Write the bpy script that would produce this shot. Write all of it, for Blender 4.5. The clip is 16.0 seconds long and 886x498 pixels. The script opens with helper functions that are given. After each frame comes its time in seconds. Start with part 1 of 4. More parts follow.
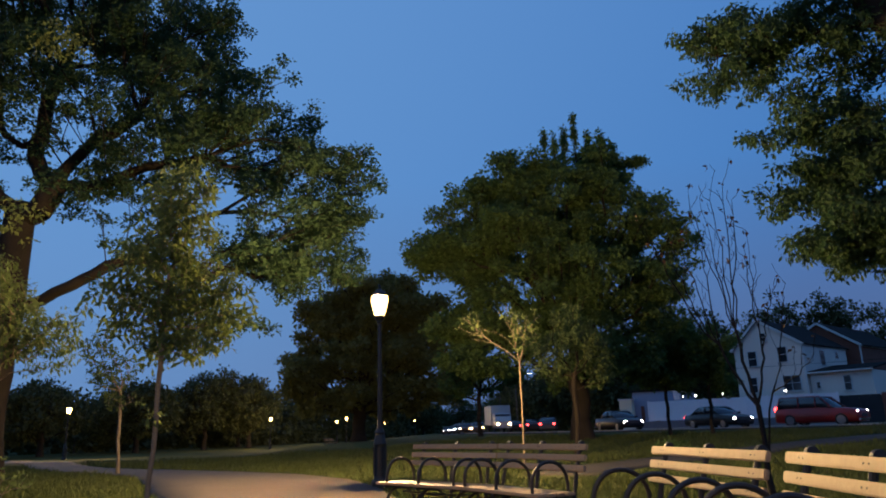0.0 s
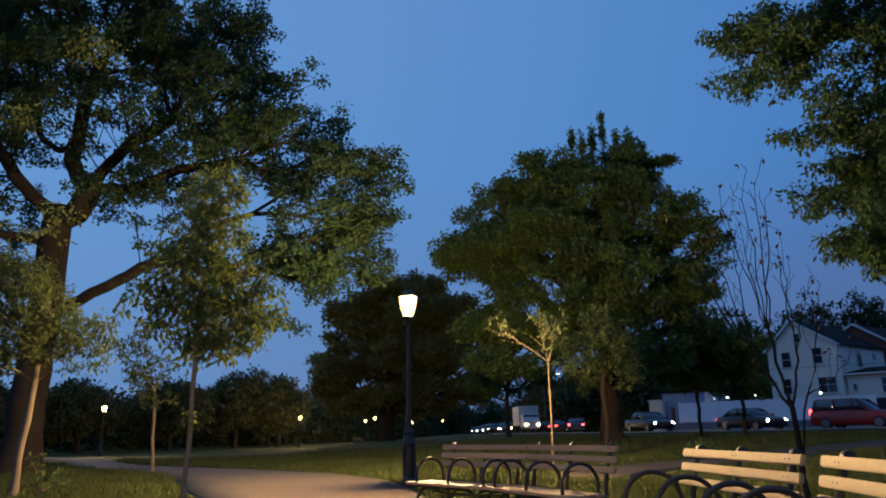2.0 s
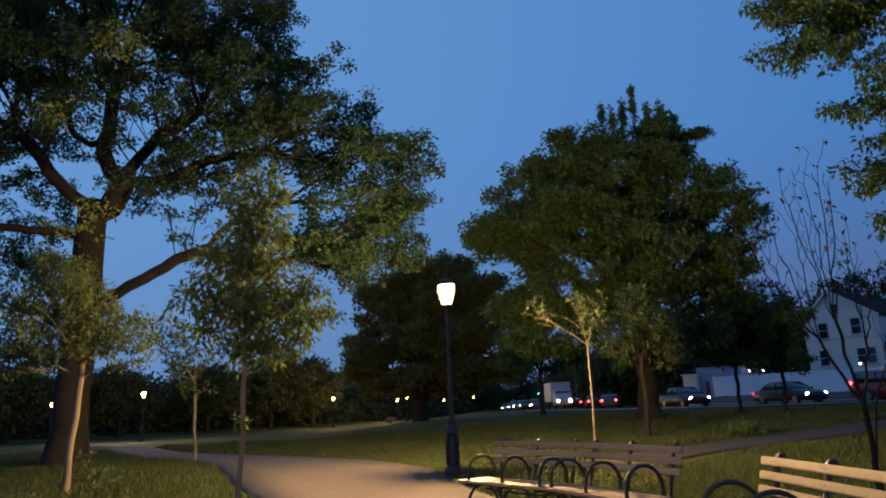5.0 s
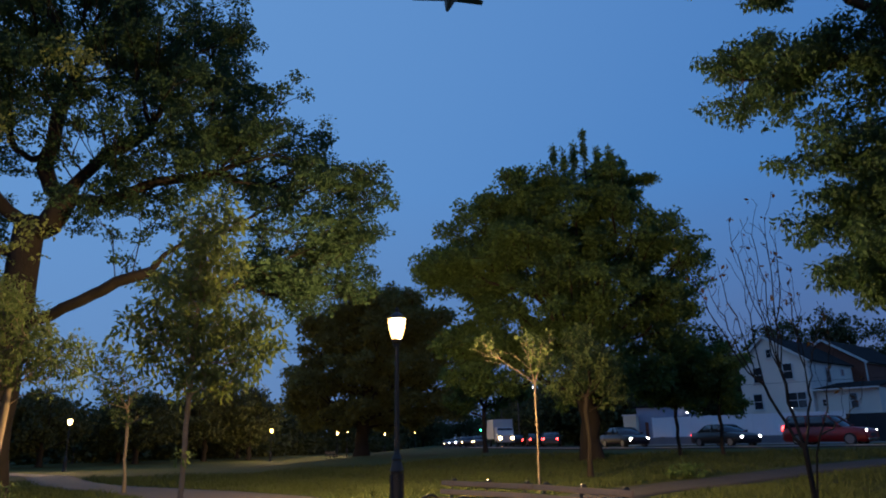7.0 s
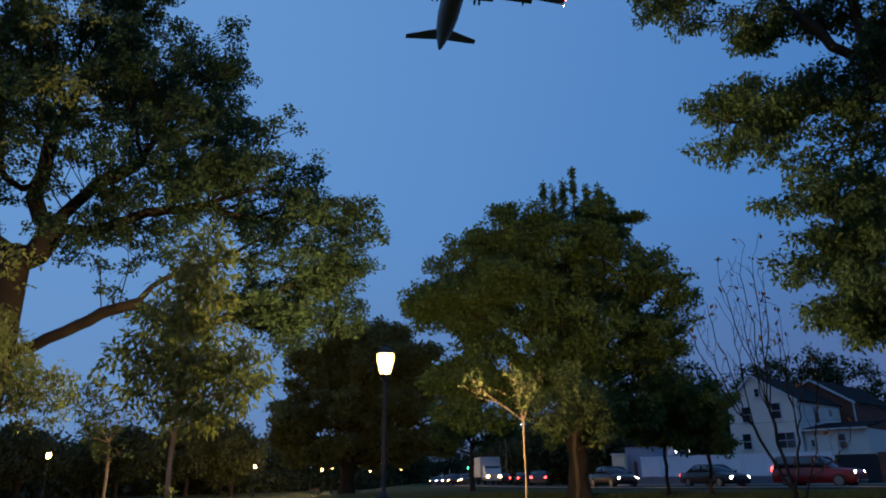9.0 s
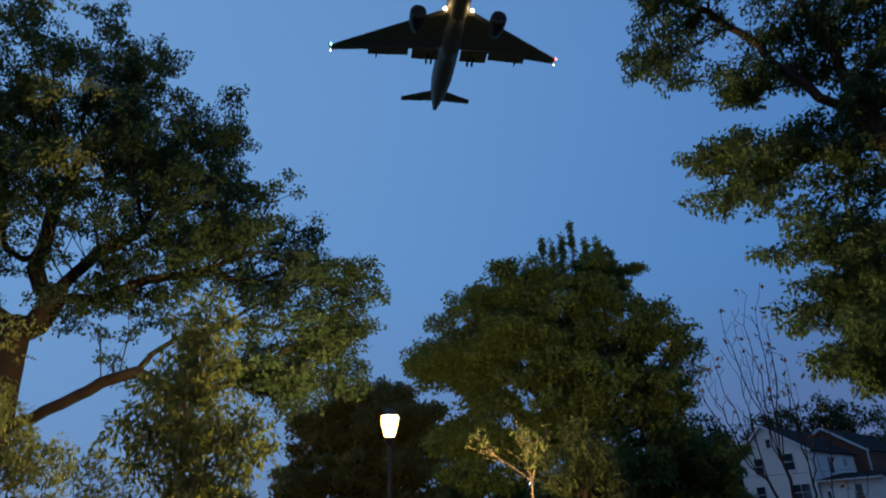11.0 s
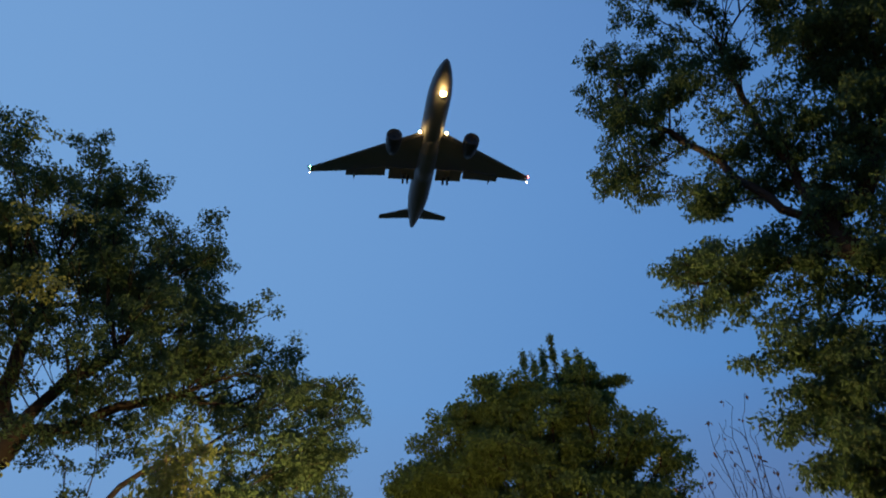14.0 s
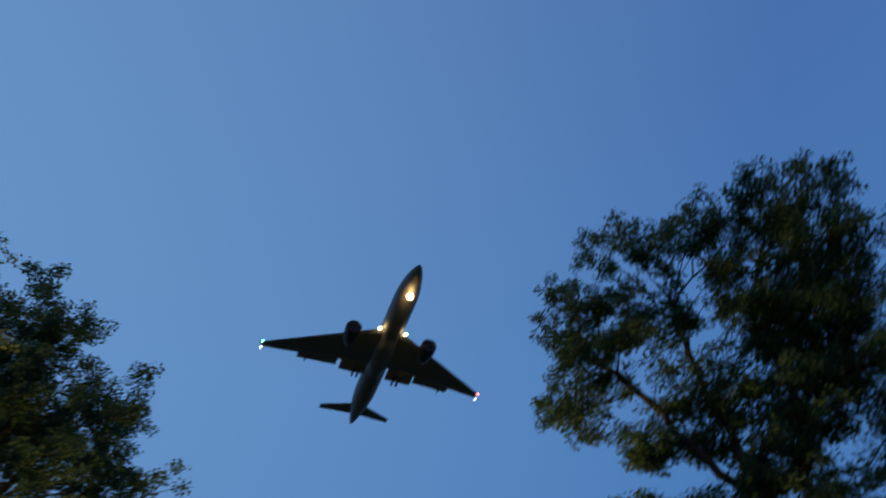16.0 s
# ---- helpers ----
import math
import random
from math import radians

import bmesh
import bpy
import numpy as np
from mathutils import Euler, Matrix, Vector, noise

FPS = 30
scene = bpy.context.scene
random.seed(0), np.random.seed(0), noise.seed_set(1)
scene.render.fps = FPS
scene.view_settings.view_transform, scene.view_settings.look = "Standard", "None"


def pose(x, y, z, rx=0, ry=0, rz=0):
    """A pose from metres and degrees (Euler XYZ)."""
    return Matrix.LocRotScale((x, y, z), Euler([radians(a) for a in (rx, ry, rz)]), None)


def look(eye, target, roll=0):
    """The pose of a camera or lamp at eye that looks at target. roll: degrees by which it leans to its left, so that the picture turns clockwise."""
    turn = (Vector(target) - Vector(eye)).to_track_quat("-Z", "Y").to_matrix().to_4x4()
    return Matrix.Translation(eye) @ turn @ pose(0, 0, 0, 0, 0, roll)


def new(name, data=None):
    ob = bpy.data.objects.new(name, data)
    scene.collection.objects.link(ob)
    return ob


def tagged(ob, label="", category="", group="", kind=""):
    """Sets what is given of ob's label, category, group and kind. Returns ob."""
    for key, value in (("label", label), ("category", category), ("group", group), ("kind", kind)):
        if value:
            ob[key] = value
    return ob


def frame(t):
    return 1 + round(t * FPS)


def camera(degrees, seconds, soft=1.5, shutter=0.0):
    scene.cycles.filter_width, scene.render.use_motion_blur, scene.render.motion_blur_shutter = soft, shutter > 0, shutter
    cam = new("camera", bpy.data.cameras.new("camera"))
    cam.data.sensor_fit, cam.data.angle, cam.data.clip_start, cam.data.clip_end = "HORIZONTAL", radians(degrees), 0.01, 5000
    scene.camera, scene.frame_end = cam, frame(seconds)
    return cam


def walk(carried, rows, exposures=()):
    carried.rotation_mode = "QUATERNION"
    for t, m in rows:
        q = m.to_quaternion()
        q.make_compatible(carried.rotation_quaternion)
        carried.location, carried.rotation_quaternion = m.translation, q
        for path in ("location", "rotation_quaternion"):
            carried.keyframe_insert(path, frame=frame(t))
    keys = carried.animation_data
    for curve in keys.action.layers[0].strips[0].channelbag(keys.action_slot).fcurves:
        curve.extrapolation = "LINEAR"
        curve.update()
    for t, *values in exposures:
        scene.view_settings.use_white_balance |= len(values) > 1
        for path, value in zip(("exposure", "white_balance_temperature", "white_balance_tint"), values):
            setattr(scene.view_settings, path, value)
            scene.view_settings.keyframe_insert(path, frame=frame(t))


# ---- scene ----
cam = camera(65.5, 16.0, soft=1.9, shutter=0.5)
PATH = [
    (0, (0.23, -0.408, 1.006), (0.204, 1.525, 1.518), -1.6),
    (0.5, (0.215, -0.449, 1.011), (0.174, 1.481, 1.531), -2.2),
    (1, (0.215, -0.449, 1.017), (0.159, 1.478, 1.547), -2.2),
    (1.5, (0.215, -0.439, 1.012), (0.133, 1.488, 1.541), -1.6),
    (2, (0.214, -0.445, 1.012), (0.109, 1.485, 1.526), -1.2),
    (2.5, (0.222, -0.433, 1.009), (0.097, 1.497, 1.518), -0.9),
    (3, (0.222, -0.413, 1.005), (0.069, 1.517, 1.506), 0.0),
    (3.2, (0.196, -0.389, 1.0), (0.026, 1.541, 1.494), 0.7),
    (5.3, (-0.056, -0.309, 1.292), (-0.227, 1.631, 1.743), -2.8),
    (5.5, (-0.071, -0.306, 1.294), (-0.217, 1.635, 1.756), -2.6),
    (6, (-0.111, -0.298, 1.304), (-0.196, 1.635, 1.812), -2.0),
    (6.5, (-0.146, -0.304, 1.301), (-0.193, 1.623, 1.834), -1.5),
    (7, (-0.143, -0.291, 1.307), (-0.169, 1.635, 1.848), -1.1),
    (7.5, (-0.149, -0.306, 1.311), (-0.16, 1.613, 1.873), -0.7),
    (8, (-0.156, -0.311, 1.313), (-0.15, 1.597, 1.913), -0.4),
    (10.5, (-0.172, -0.339, 1.33), (-0.171, 1.529, 2.046), -1.5),
    (11, (-0.178, -0.346, 1.34), (-0.167, 1.491, 2.13), -2.4),
    (11.5, (-0.178, -0.336, 1.347), (-0.145, 1.459, 2.226), -3.6),
    (12, (-0.183, -0.34, 1.356), (-0.118, 1.414, 2.315), -4.7),
    (12.5, (-0.183, -0.338, 1.37), (-0.086, 1.389, 2.376), -5.6),
    (13, (-0.183, -0.354, 1.361), (-0.081, 1.361, 2.384), -5.6),
    (13.5, (-0.197, -0.357, 1.352), (-0.103, 1.35, 2.391), -5.3),
    (14, (-0.197, -0.376, 1.36), (-0.108, 1.305, 2.44), -5.1),
    (14.5, (-0.19, -0.368, 1.373), (-0.102, 1.258, 2.534), -5.1),
    (15, (-0.153, -0.364, 1.372), (-0.077, 1.19, 2.629), -5.3),
    (15.5, (-0.114, -0.348, 1.378), (-0.02, 1.09, 2.765), -2.1),
    (16, (-0.057, -0.309, 1.375), (0.129, 0.977, 2.895), 2.6),
]
EXPOSURES = [(0.0, -0.03, 6500, 10), (8.0, -0.03, 6550, 10), (10.5, 0.0, 6900, 10), (11.5, 0.10, 7100, 10), (12.5, 0.22, 7300, 10), (14.0, 0.20, 7300, 10), (15.0, 0.05, 7100, 10), (16.0, -0.12, 6900, 10)]
walk(cam, [(t, look(eye, target, roll)) for t, eye, target, roll in PATH], EXPOSURES)

# ---- sky and exposure ----
world = bpy.data.worlds.new("dusk_sky")
world.use_nodes = True
scene.world = world
wn, wl = world.node_tree.nodes, world.node_tree.links
wn.clear()
w_out = wn.new("ShaderNodeOutputWorld")
w_bg = wn.new("ShaderNodeBackground")
w_co = wn.new("ShaderNodeTexCoord")
w_sep = wn.new("ShaderNodeSeparateXYZ")
w_ramp = wn.new("ShaderNodeValToRGB")
w_ramp.color_ramp.elements[0].position = 0.0
w_ramp.color_ramp.elements[0].color = (0.100, 0.132, 0.280, 1)
w_ramp.color_ramp.elements[1].position = 1.0
w_ramp.color_ramp.elements[1].color = (0.062, 0.160, 0.440, 1)
for at, col in ((0.12, (0.084, 0.152, 0.345, 1)), (0.35, (0.062, 0.205, 0.525, 1)), (0.6, (0.066, 0.205, 0.525, 1))):
    el = w_ramp.color_ramp.elements.new(at)
    el.color = col
# after-glow: the side where the sun went down (ahead and to the left) is paler
w_dot = wn.new("ShaderNodeVectorMath")
w_dot.operation = "DOT_PRODUCT"
w_dot.inputs[1].default_value = (-0.80, 0.45, 0.40)
w_map = wn.new("ShaderNodeMapRange")
w_map.inputs["From Min"].default_value, w_map.inputs["From Max"].default_value = 0.1, 1.0
w_map.inputs["To Min"].default_value, w_map.inputs["To Max"].default_value = 0.0, 0.75
w_mix = wn.new("ShaderNodeMixRGB")
w_mix.inputs["Color2"].default_value = (0.165, 0.36, 0.70, 1)
wl.new(w_co.outputs["Generated"], w_sep.inputs[0])
wl.new(w_sep.outputs["Z"], w_ramp.inputs["Fac"])
wl.new(w_co.outputs["Generated"], w_dot.inputs[0])
wl.new(w_dot.outputs["Value"], w_map.inputs["Value"])
wl.new(w_map.outputs["Result"], w_mix.inputs["Fac"])
wl.new(w_ramp.outputs["Color"], w_mix.inputs["Color1"])
wl.new(w_mix.outputs["Color"], w_bg.inputs["Color"])
w_bg.inputs["Strength"].default_value = 1.0
wl.new(w_bg.outputs["Background"], w_out.inputs["Surface"])


# ---- materials ----
def mat(name, col, rough=0.7, metal=0.0, var=0.25, scale=6.0, bump=0.0, bump_scale=40.0, spec=0.4, island=False, piece=False, coat=0.0):
    """A surface with large stains and fine grain in its colour and, where asked for, relief."""
    m = bpy.data.materials.new(name)
    m.use_nodes = True
    n, l = m.node_tree.nodes, m.node_tree.links
    b = n["Principled BSDF"]
    b.inputs["Roughness"].default_value, b.inputs["Metallic"].default_value = rough, metal
    b.inputs["Specular IOR Level"].default_value = spec
    b.inputs["Coat Weight"].default_value = coat
    co = n.new("ShaderNodeTexCoord")
    big, fine = n.new("ShaderNodeTexNoise"), n.new("ShaderNodeTexNoise")
    big.inputs["Scale"].default_value, fine.inputs["Scale"].default_value = scale * 0.2, scale * 6
    big.inputs["Detail"].default_value = fine.inputs["Detail"].default_value = 4
    for t in (big, fine):
        l.new(co.outputs["Object"], t.inputs["Vector"])
    add = n.new("ShaderNodeMath")
    add.operation = "ADD"
    l.new(big.outputs["Fac"], add.inputs[0])
    l.new(fine.outputs["Fac"], add.inputs[1])
    src = add.outputs[0]
    if island or piece:
        g = n.new("ShaderNodeNewGeometry") if island else n.new("ShaderNodeObjectInfo")
        mul = n.new("ShaderNodeMath")
        mul.operation = "MULTIPLY_ADD"
        mul.inputs[1].default_value = 0.8
        l.new(g.outputs["Random Per Island"] if island else g.outputs["Random"], mul.inputs[0])
        l.new(src, mul.inputs[2])
        sub = n.new("ShaderNodeMath")
        sub.operation = "SUBTRACT"
        sub.inputs[1].default_value = 0.4
        l.new(mul.outputs[0], sub.inputs[0])
        src = sub.outputs[0]
    r = n.new("ShaderNodeMapRange")
    r.inputs["From Min"].default_value, r.inputs["From Max"].default_value = 0.6, 1.4
    r.inputs["To Min"].default_value, r.inputs["To Max"].default_value = 1 - var, 1 + var
    l.new(src, r.inputs["Value"])
    mx = n.new("ShaderNodeVectorMath")
    mx.operation = "SCALE"
    mx.inputs[0].default_value = col
    l.new(r.outputs["Result"], mx.inputs["Scale"])
    l.new(mx.outputs["Vector"], b.inputs["Base Color"])
    if bump:
        bt = n.new("ShaderNodeTexNoise")
        bt.inputs["Scale"].default_value, bt.inputs["Detail"].default_value = bump_scale, 5
        l.new(co.outputs["Object"], bt.inputs["Vector"])
        bm_ = n.new("ShaderNodeBump")
        bm_.inputs["Strength"].default_value, bm_.inputs["Distance"].default_value = bump, 0.02
        l.new(bt.outputs["Fac"], bm_.inputs["Height"])
        l.new(bm_.outputs["Normal"], b.inputs["Normal"])
    return m


def leaf_mat(name, col, through_col, share=0.35):
    m = mat(name, col, rough=0.7, var=0.35, scale=3.0, island=True, spec=0.15)
    n, l = m.node_tree.nodes, m.node_tree.links
    tr = n.new("ShaderNodeBsdfTranslucent")
    tr.inputs["Color"].default_value = (*through_col, 1)
    mixer = n.new("ShaderNodeMixShader")
    mixer.inputs["Fac"].default_value = share
    l.new(n["Principled BSDF"].outputs[0], mixer.inputs[1])
    l.new(tr.outputs[0], mixer.inputs[2])
    l.new(mixer.outputs[0], n["Material Output"].inputs["Surface"])
    return m


def glow(name, col, strength):
    m = bpy.data.materials.new(name)
    m.use_nodes = True
    b = m.node_tree.nodes["Principled BSDF"]
    b.inputs["Base Color"].default_value = (*col, 1)
    b.inputs["Emission Color"].default_value = (*col, 1)
    b.inputs["Emission Strength"].default_value = strength
    return m


M_GRASS = mat("lawn_soil", (0.052, 0.060, 0.020), 0.95, spec=0.05, var=0.4, scale=1.2, bump=0.8, bump_scale=12)
M_BLADE = leaf_mat("grass_blade", (0.060, 0.078, 0.026), (0.06, 0.08, 0.020), 0.35)
M_PATH = mat("path_asphalt", (0.078, 0.064, 0.054), 0.9, var=0.2, scale=3, bump=0.4, bump_scale=60)
M_ROAD = mat("road_asphalt", (0.050, 0.046, 0.042), 0.95, var=0.25, scale=2, bump=0.3, bump_scale=60, spec=0.15)
M_KERB = mat("kerb_concrete", (0.30, 0.29, 0.27), 0.9, var=0.2, scale=4, bump=0.3)
M_BARK = mat("bark", (0.026, 0.022, 0.019), 0.95, spec=0.1, var=0.4, scale=8, bump=1.0, bump_scale=22)
M_BARK_P = mat("pale_bark", (0.14, 0.115, 0.09), 0.9, var=0.35, scale=12, bump=0.7, bump_scale=40)
M_LEAF = leaf_mat("oak_leaf", (0.038, 0.072, 0.036), (0.046, 0.092, 0.034), 0.42)
M_LEAF_D = leaf_mat("dense_leaf", (0.070, 0.118, 0.042), (0.085, 0.15, 0.035), 0.40)
M_LEAF_L = leaf_mat("linden_leaf", (0.110, 0.120, 0.045), (0.12, 0.14, 0.04), 0.40)
M_LEAF_Y = leaf_mat("young_leaf", (0.088, 0.125, 0.050), (0.110, 0.150, 0.045), 0.48)
# paler copy of the oak leaf, with lamp light put into its colour
M_LEAF_LIT = leaf_mat("lit_leaf", (0.15, 0.19, 0.065), (0.15, 0.18, 0.05), 0.45)
M_LEAF_B = leaf_mat("brown_leaf", (0.060, 0.036, 0.022), (0.05, 0.03, 0.012))
M_FAR = leaf_mat("far_leaf", (0.060, 0.075, 0.034), (0.04, 0.06, 0.015), 0.2)
M_IRON = mat("black_iron", (0.014, 0.013, 0.012), 0.5, var=0.3, scale=10, spec=0.5, bump=0.15, bump_scale=80)
M_WOOD = mat("bench_wood", (0.33, 0.225, 0.13), 0.6, var=0.2, scale=4, bump=0.12, bump_scale=30, piece=True)
M_SIDING = mat("white_siding", (0.70, 0.63, 0.57), 0.7, var=0.08, scale=2)
M_VINYL = mat("white_vinyl", (0.82, 0.76, 0.78), 0.5, var=0.05, scale=2)
M_TRIM = mat("white_trim", (0.55, 0.55, 0.55), 0.5, var=0.05)
M_CREAM = mat("cream_stucco", (0.62, 0.58, 0.46), 0.85, var=0.1, scale=3, bump=0.3)
M_BLUE = mat("blue_grey_siding", (0.26, 0.31, 0.42), 0.7, var=0.1, scale=3)
M_ROOF = mat("roof_shingle", (0.016, 0.015, 0.016), 0.95, spec=0.08, var=0.35, scale=8, bump=0.6, bump_scale=20, piece=True)
M_BRICK = mat("red_brick", (0.17, 0.065, 0.045), 0.9, var=0.3, scale=8, bump=0.6, bump_scale=14)
M_WALL = mat("grey_block_wall", (0.15, 0.15, 0.17), 0.9, var=0.25, scale=3, bump=0.5, bump_scale=8)
M_DARK = mat("dark_screen", (0.02, 0.022, 0.026), 0.8, var=0.3)
M_GLASS = mat("window_glass", (0.022, 0.026, 0.034), 0.08, var=0.2, spec=0.8)
M_RED = mat("dark_red_paint", (0.20, 0.010, 0.010), 0.35, var=0.12, spec=0.3, coat=0.25)
M_BLACKP = mat("black_paint", (0.010, 0.010, 0.012), 0.35, var=0.2, spec=0.25, coat=0.15)
M_GREYP = mat("grey_paint", (0.06, 0.06, 0.066), 0.4, var=0.15, spec=0.3, coat=0.15)
M_WHITEP = mat("white_paint", (0.40, 0.40, 0.40), 0.4, var=0.08)
M_TYRE = mat("rubber", (0.016, 0.016, 0.016), 0.9, var=0.2)
M_ALLOY = mat("alloy", (0.16, 0.16, 0.17), 0.45, 0.6, var=0.1)
M_CHROME = mat("chrome", (0.7, 0.7, 0.7), 0.2, 1.0, var=0.05)
M_PLANE = mat("aircraft_skin", (0.17, 0.165, 0.17), 0.5, var=0.15, scale=0.6, spec=0.4)
M_PLANE_D = mat("aircraft_dark_metal", (0.05, 0.05, 0.055), 0.45, 0.4, var=0.2)
M_SODIUM = glow("sodium_lamp", (1.0, 0.60, 0.20), 6.5)
M_SODIUM_F = glow("far_sodium_lamp", (1.0, 0.54, 0.16), 20.0)
M_HEAD = glow("headlight", (1.0, 0.90, 0.72), 130.0)
M_HEADB = glow("white_blue_headlight", (0.80, 0.85, 1.0), 200.0)
M_TAIL = glow("tail_light", (1.0, 0.04, 0.04), 16.0)
M_AMBER = glow("amber_light", (1.0, 0.55, 0.20), 60.0)
M_LED = glow("white_street_light", (0.95, 0.97, 1.0), 22.0)
M_GREEN = glow("green_light", (0.05, 1.0, 0.45), 9.0)
M_LANDING = glow("landing_light", (1.0, 0.70, 0.28), 60.0)
M_NAVG = glow("green_navigation_light", (0.15, 1.0, 0.55), 14.0)
M_NAVR = glow("red_navigation_light", (1.0, 0.12, 0.10), 14.0)
M_NAVW = glow("white_navigation_light", (1.0, 0.92, 0.85), 14.0)
M_PORCH = glow("porch_lamp", (1.0, 0.95, 0.88), 10.0)


# ---- builders ----
def link_mesh(name, bm, material, parent=None, label=""):
    me = bpy.data.meshes.new(name)
    bm.to_mesh(me)
    bm.free()
    me.materials.append(material)
    ob = new(name, me)
    if parent:
        ob.parent = parent
    if label:
        tagged(ob, label)
    return ob


part = link_mesh


def soft(ob):
    ob.data.shade_smooth()
    return ob


def raw_mesh(name, verts, faces, material, parent=None):
    """verts (n, 3); faces (m, k), all with k corners."""
    me = bpy.data.meshes.new(name)
    verts, faces = np.asarray(verts, dtype=np.float32), np.asarray(faces, dtype=np.int32)
    k = faces.shape[1]
    me.vertices.add(len(verts))
    me.vertices.foreach_set("co", verts.ravel())
    me.loops.add(faces.size)
    me.loops.foreach_set("vertex_index", faces.ravel())
    me.polygons.add(len(faces))
    me.polygons.foreach_set("loop_start", np.arange(0, faces.size, k, dtype=np.int32))
    me.update(calc_edges=True)
    me.materials.append(material)
    ob = new(name, me)
    if parent:
        ob.parent = parent
    return ob


def thing(name, m, label, category, group="", kind=""):
    ob = new(name)
    ob.matrix_basis = m
    return tagged(ob, label, category, group, kind)


def box(bm, x0, x1, y0, y1, z0, z1, bevel=0.0, m=None):
    r = bmesh.ops.create_cube(bm, size=1.0)
    vs = r["verts"]
    bmesh.ops.scale(bm, vec=(x1 - x0, y1 - y0, z1 - z0), verts=vs)
    bmesh.ops.translate(bm, vec=((x0 + x1) / 2, (y0 + y1) / 2, (z0 + z1) / 2), verts=vs)
    if m is not None:
        bmesh.ops.transform(bm, matrix=m, verts=vs)
    if bevel:
        es = list({e for v in vs for e in v.link_edges})
        bmesh.ops.bevel(bm, geom=es, offset=bevel, segments=2, affect="EDGES")
    return bm


def boxed(*a, **k):
    return box(bmesh.new(), *a, **k)


def lathe(bm, profile, seg=16, m=None):
    """Turns (radius, z) pairs about the z axis."""
    rings = []
    for r, z in profile:
        ring = [bm.verts.new((r * math.cos(a), r * math.sin(a), z)) for a in [2 * math.pi * i / seg for i in range(seg)]]
        rings.append(ring)
    for a, b in zip(rings, rings[1:]):
        for i in range(seg):
            bm.faces.new((a[i], a[(i + 1) % seg], b[(i + 1) % seg], b[i]))
    bm.faces.new(rings[0][::-1])
    bm.faces.new(rings[-1])
    if m is not None:
        bmesh.ops.transform(bm, matrix=m, verts=[v for r in rings for v in r])
    return bm


def tube(bm, pts, r, seg=8):
    """A round bar along pts; r a number or one for each point."""
    pts = [Vector(p) for p in pts]
    rs = r if isinstance(r, (list, tuple)) else [r] * len(pts)
    rings, ref = [], None
    for i, p in enumerate(pts):
        d = (pts[min(i + 1, len(pts) - 1)] - pts[max(i - 1, 0)]).normalized()
        if ref is None:
            ref = d.orthogonal().normalized()
        ref = (ref - d * ref.dot(d)).normalized()
        s = d.cross(ref)
        rings.append([bm.verts.new(p + (ref * math.cos(a) + s * math.sin(a)) * rs[i]) for a in [2 * math.pi * k / seg for k in range(seg)]])
    for a, b in zip(rings, rings[1:]):
        for i in range(seg):
            bm.faces.new((a[i], a[(i + 1) % seg], b[(i + 1) % seg], b[i]))
    bm.faces.new(rings[0][::-1])
    bm.faces.new(rings[-1])
    return bm


def smooth01(v):
    v = np.clip(v, 0.0, 1.0)
    return v * v * (3 - 2 * v)


def ground_z(x, y):
    """The lawn lies level round the benches and rises to the street."""
    x, y = np.asarray(x, dtype=float), np.asarray(y, dtype=float)
    s = 0.48 * x + 0.87 * y
    z = 0.66 * smooth01((s - 13.0) / 25.0) * smooth01((x + 9.0) / 12.0)
    z = z + 0.5 * smooth01((y - 22) / 30.0) * smooth01((x + 14) / 8.0) * smooth01((-1 - x) / 8.0)
    z = z - 0.5 * smooth01((y - 30) / 40.0) * smooth01((-x - 8) / 10.0)
    flat = smooth01((np.hypot(x, y - 6) - 16) / 10.0)
    return z + 0.05 * flat * np.sin(x * 0.31 + 1.3) * np.sin(y * 0.23) * (s < 36)


def gz(x, y):
    return float(ground_z(x, y))


# ---- ground, paths, road ----
def axis(near0, near1, step, far):
    n = np.arange(near0, near1 + 0.01, step)
    return np.concatenate([[-far, -900, -400, -200, -120], n, [120, 200, 400, 900, far]])


def ground_sheet():
    xs, ys = axis(-80, 80, 1.25, 2500), axis(-30, 100, 1.25, 2500)
    ys = ys[(ys < -29) | (ys > -31)]
    gx, gy = np.meshgrid(np.unique(xs), np.unique(ys))
    z = ground_z(gx, gy)
    v = np.stack([gx, gy, z], -1).reshape(-1, 3)
    w, h = gx.shape[1], gx.shape[0]
    i = np.arange(w * h).reshape(h, w)
    f = np.stack([i[:-1, :-1], i[:-1, 1:], i[1:, 1:], i[1:, :-1]], -1).reshape(-1, 4)
    ob = soft(raw_mesh("ground", v, f, M_GRASS))
    return tagged(ob, "dark green lawn rising gently to the street", "ground", kind="structure")


def sample_line(pts, step):
    pts = [np.array(p, dtype=float) for p in pts]
    out = []
    for k in range(len(pts) - 1):
        p0, p1, p2, p3 = pts[max(k - 1, 0)], pts[k], pts[k + 1], pts[min(k + 2, len(pts) - 1)]
        n = max(2, int(np.linalg.norm(p2 - p1) / step))
        for i in range(n):
            t = i / n
            out.append(0.5 * ((2 * p1) + (p2 - p0) * t + (2 * p0 - 5 * p1 + 4 * p2 - p3) * t * t + (3 * p1 - p0 - 3 * p2 + p3) * t ** 3))
    out.append(pts[-1])
    return np.array(out)


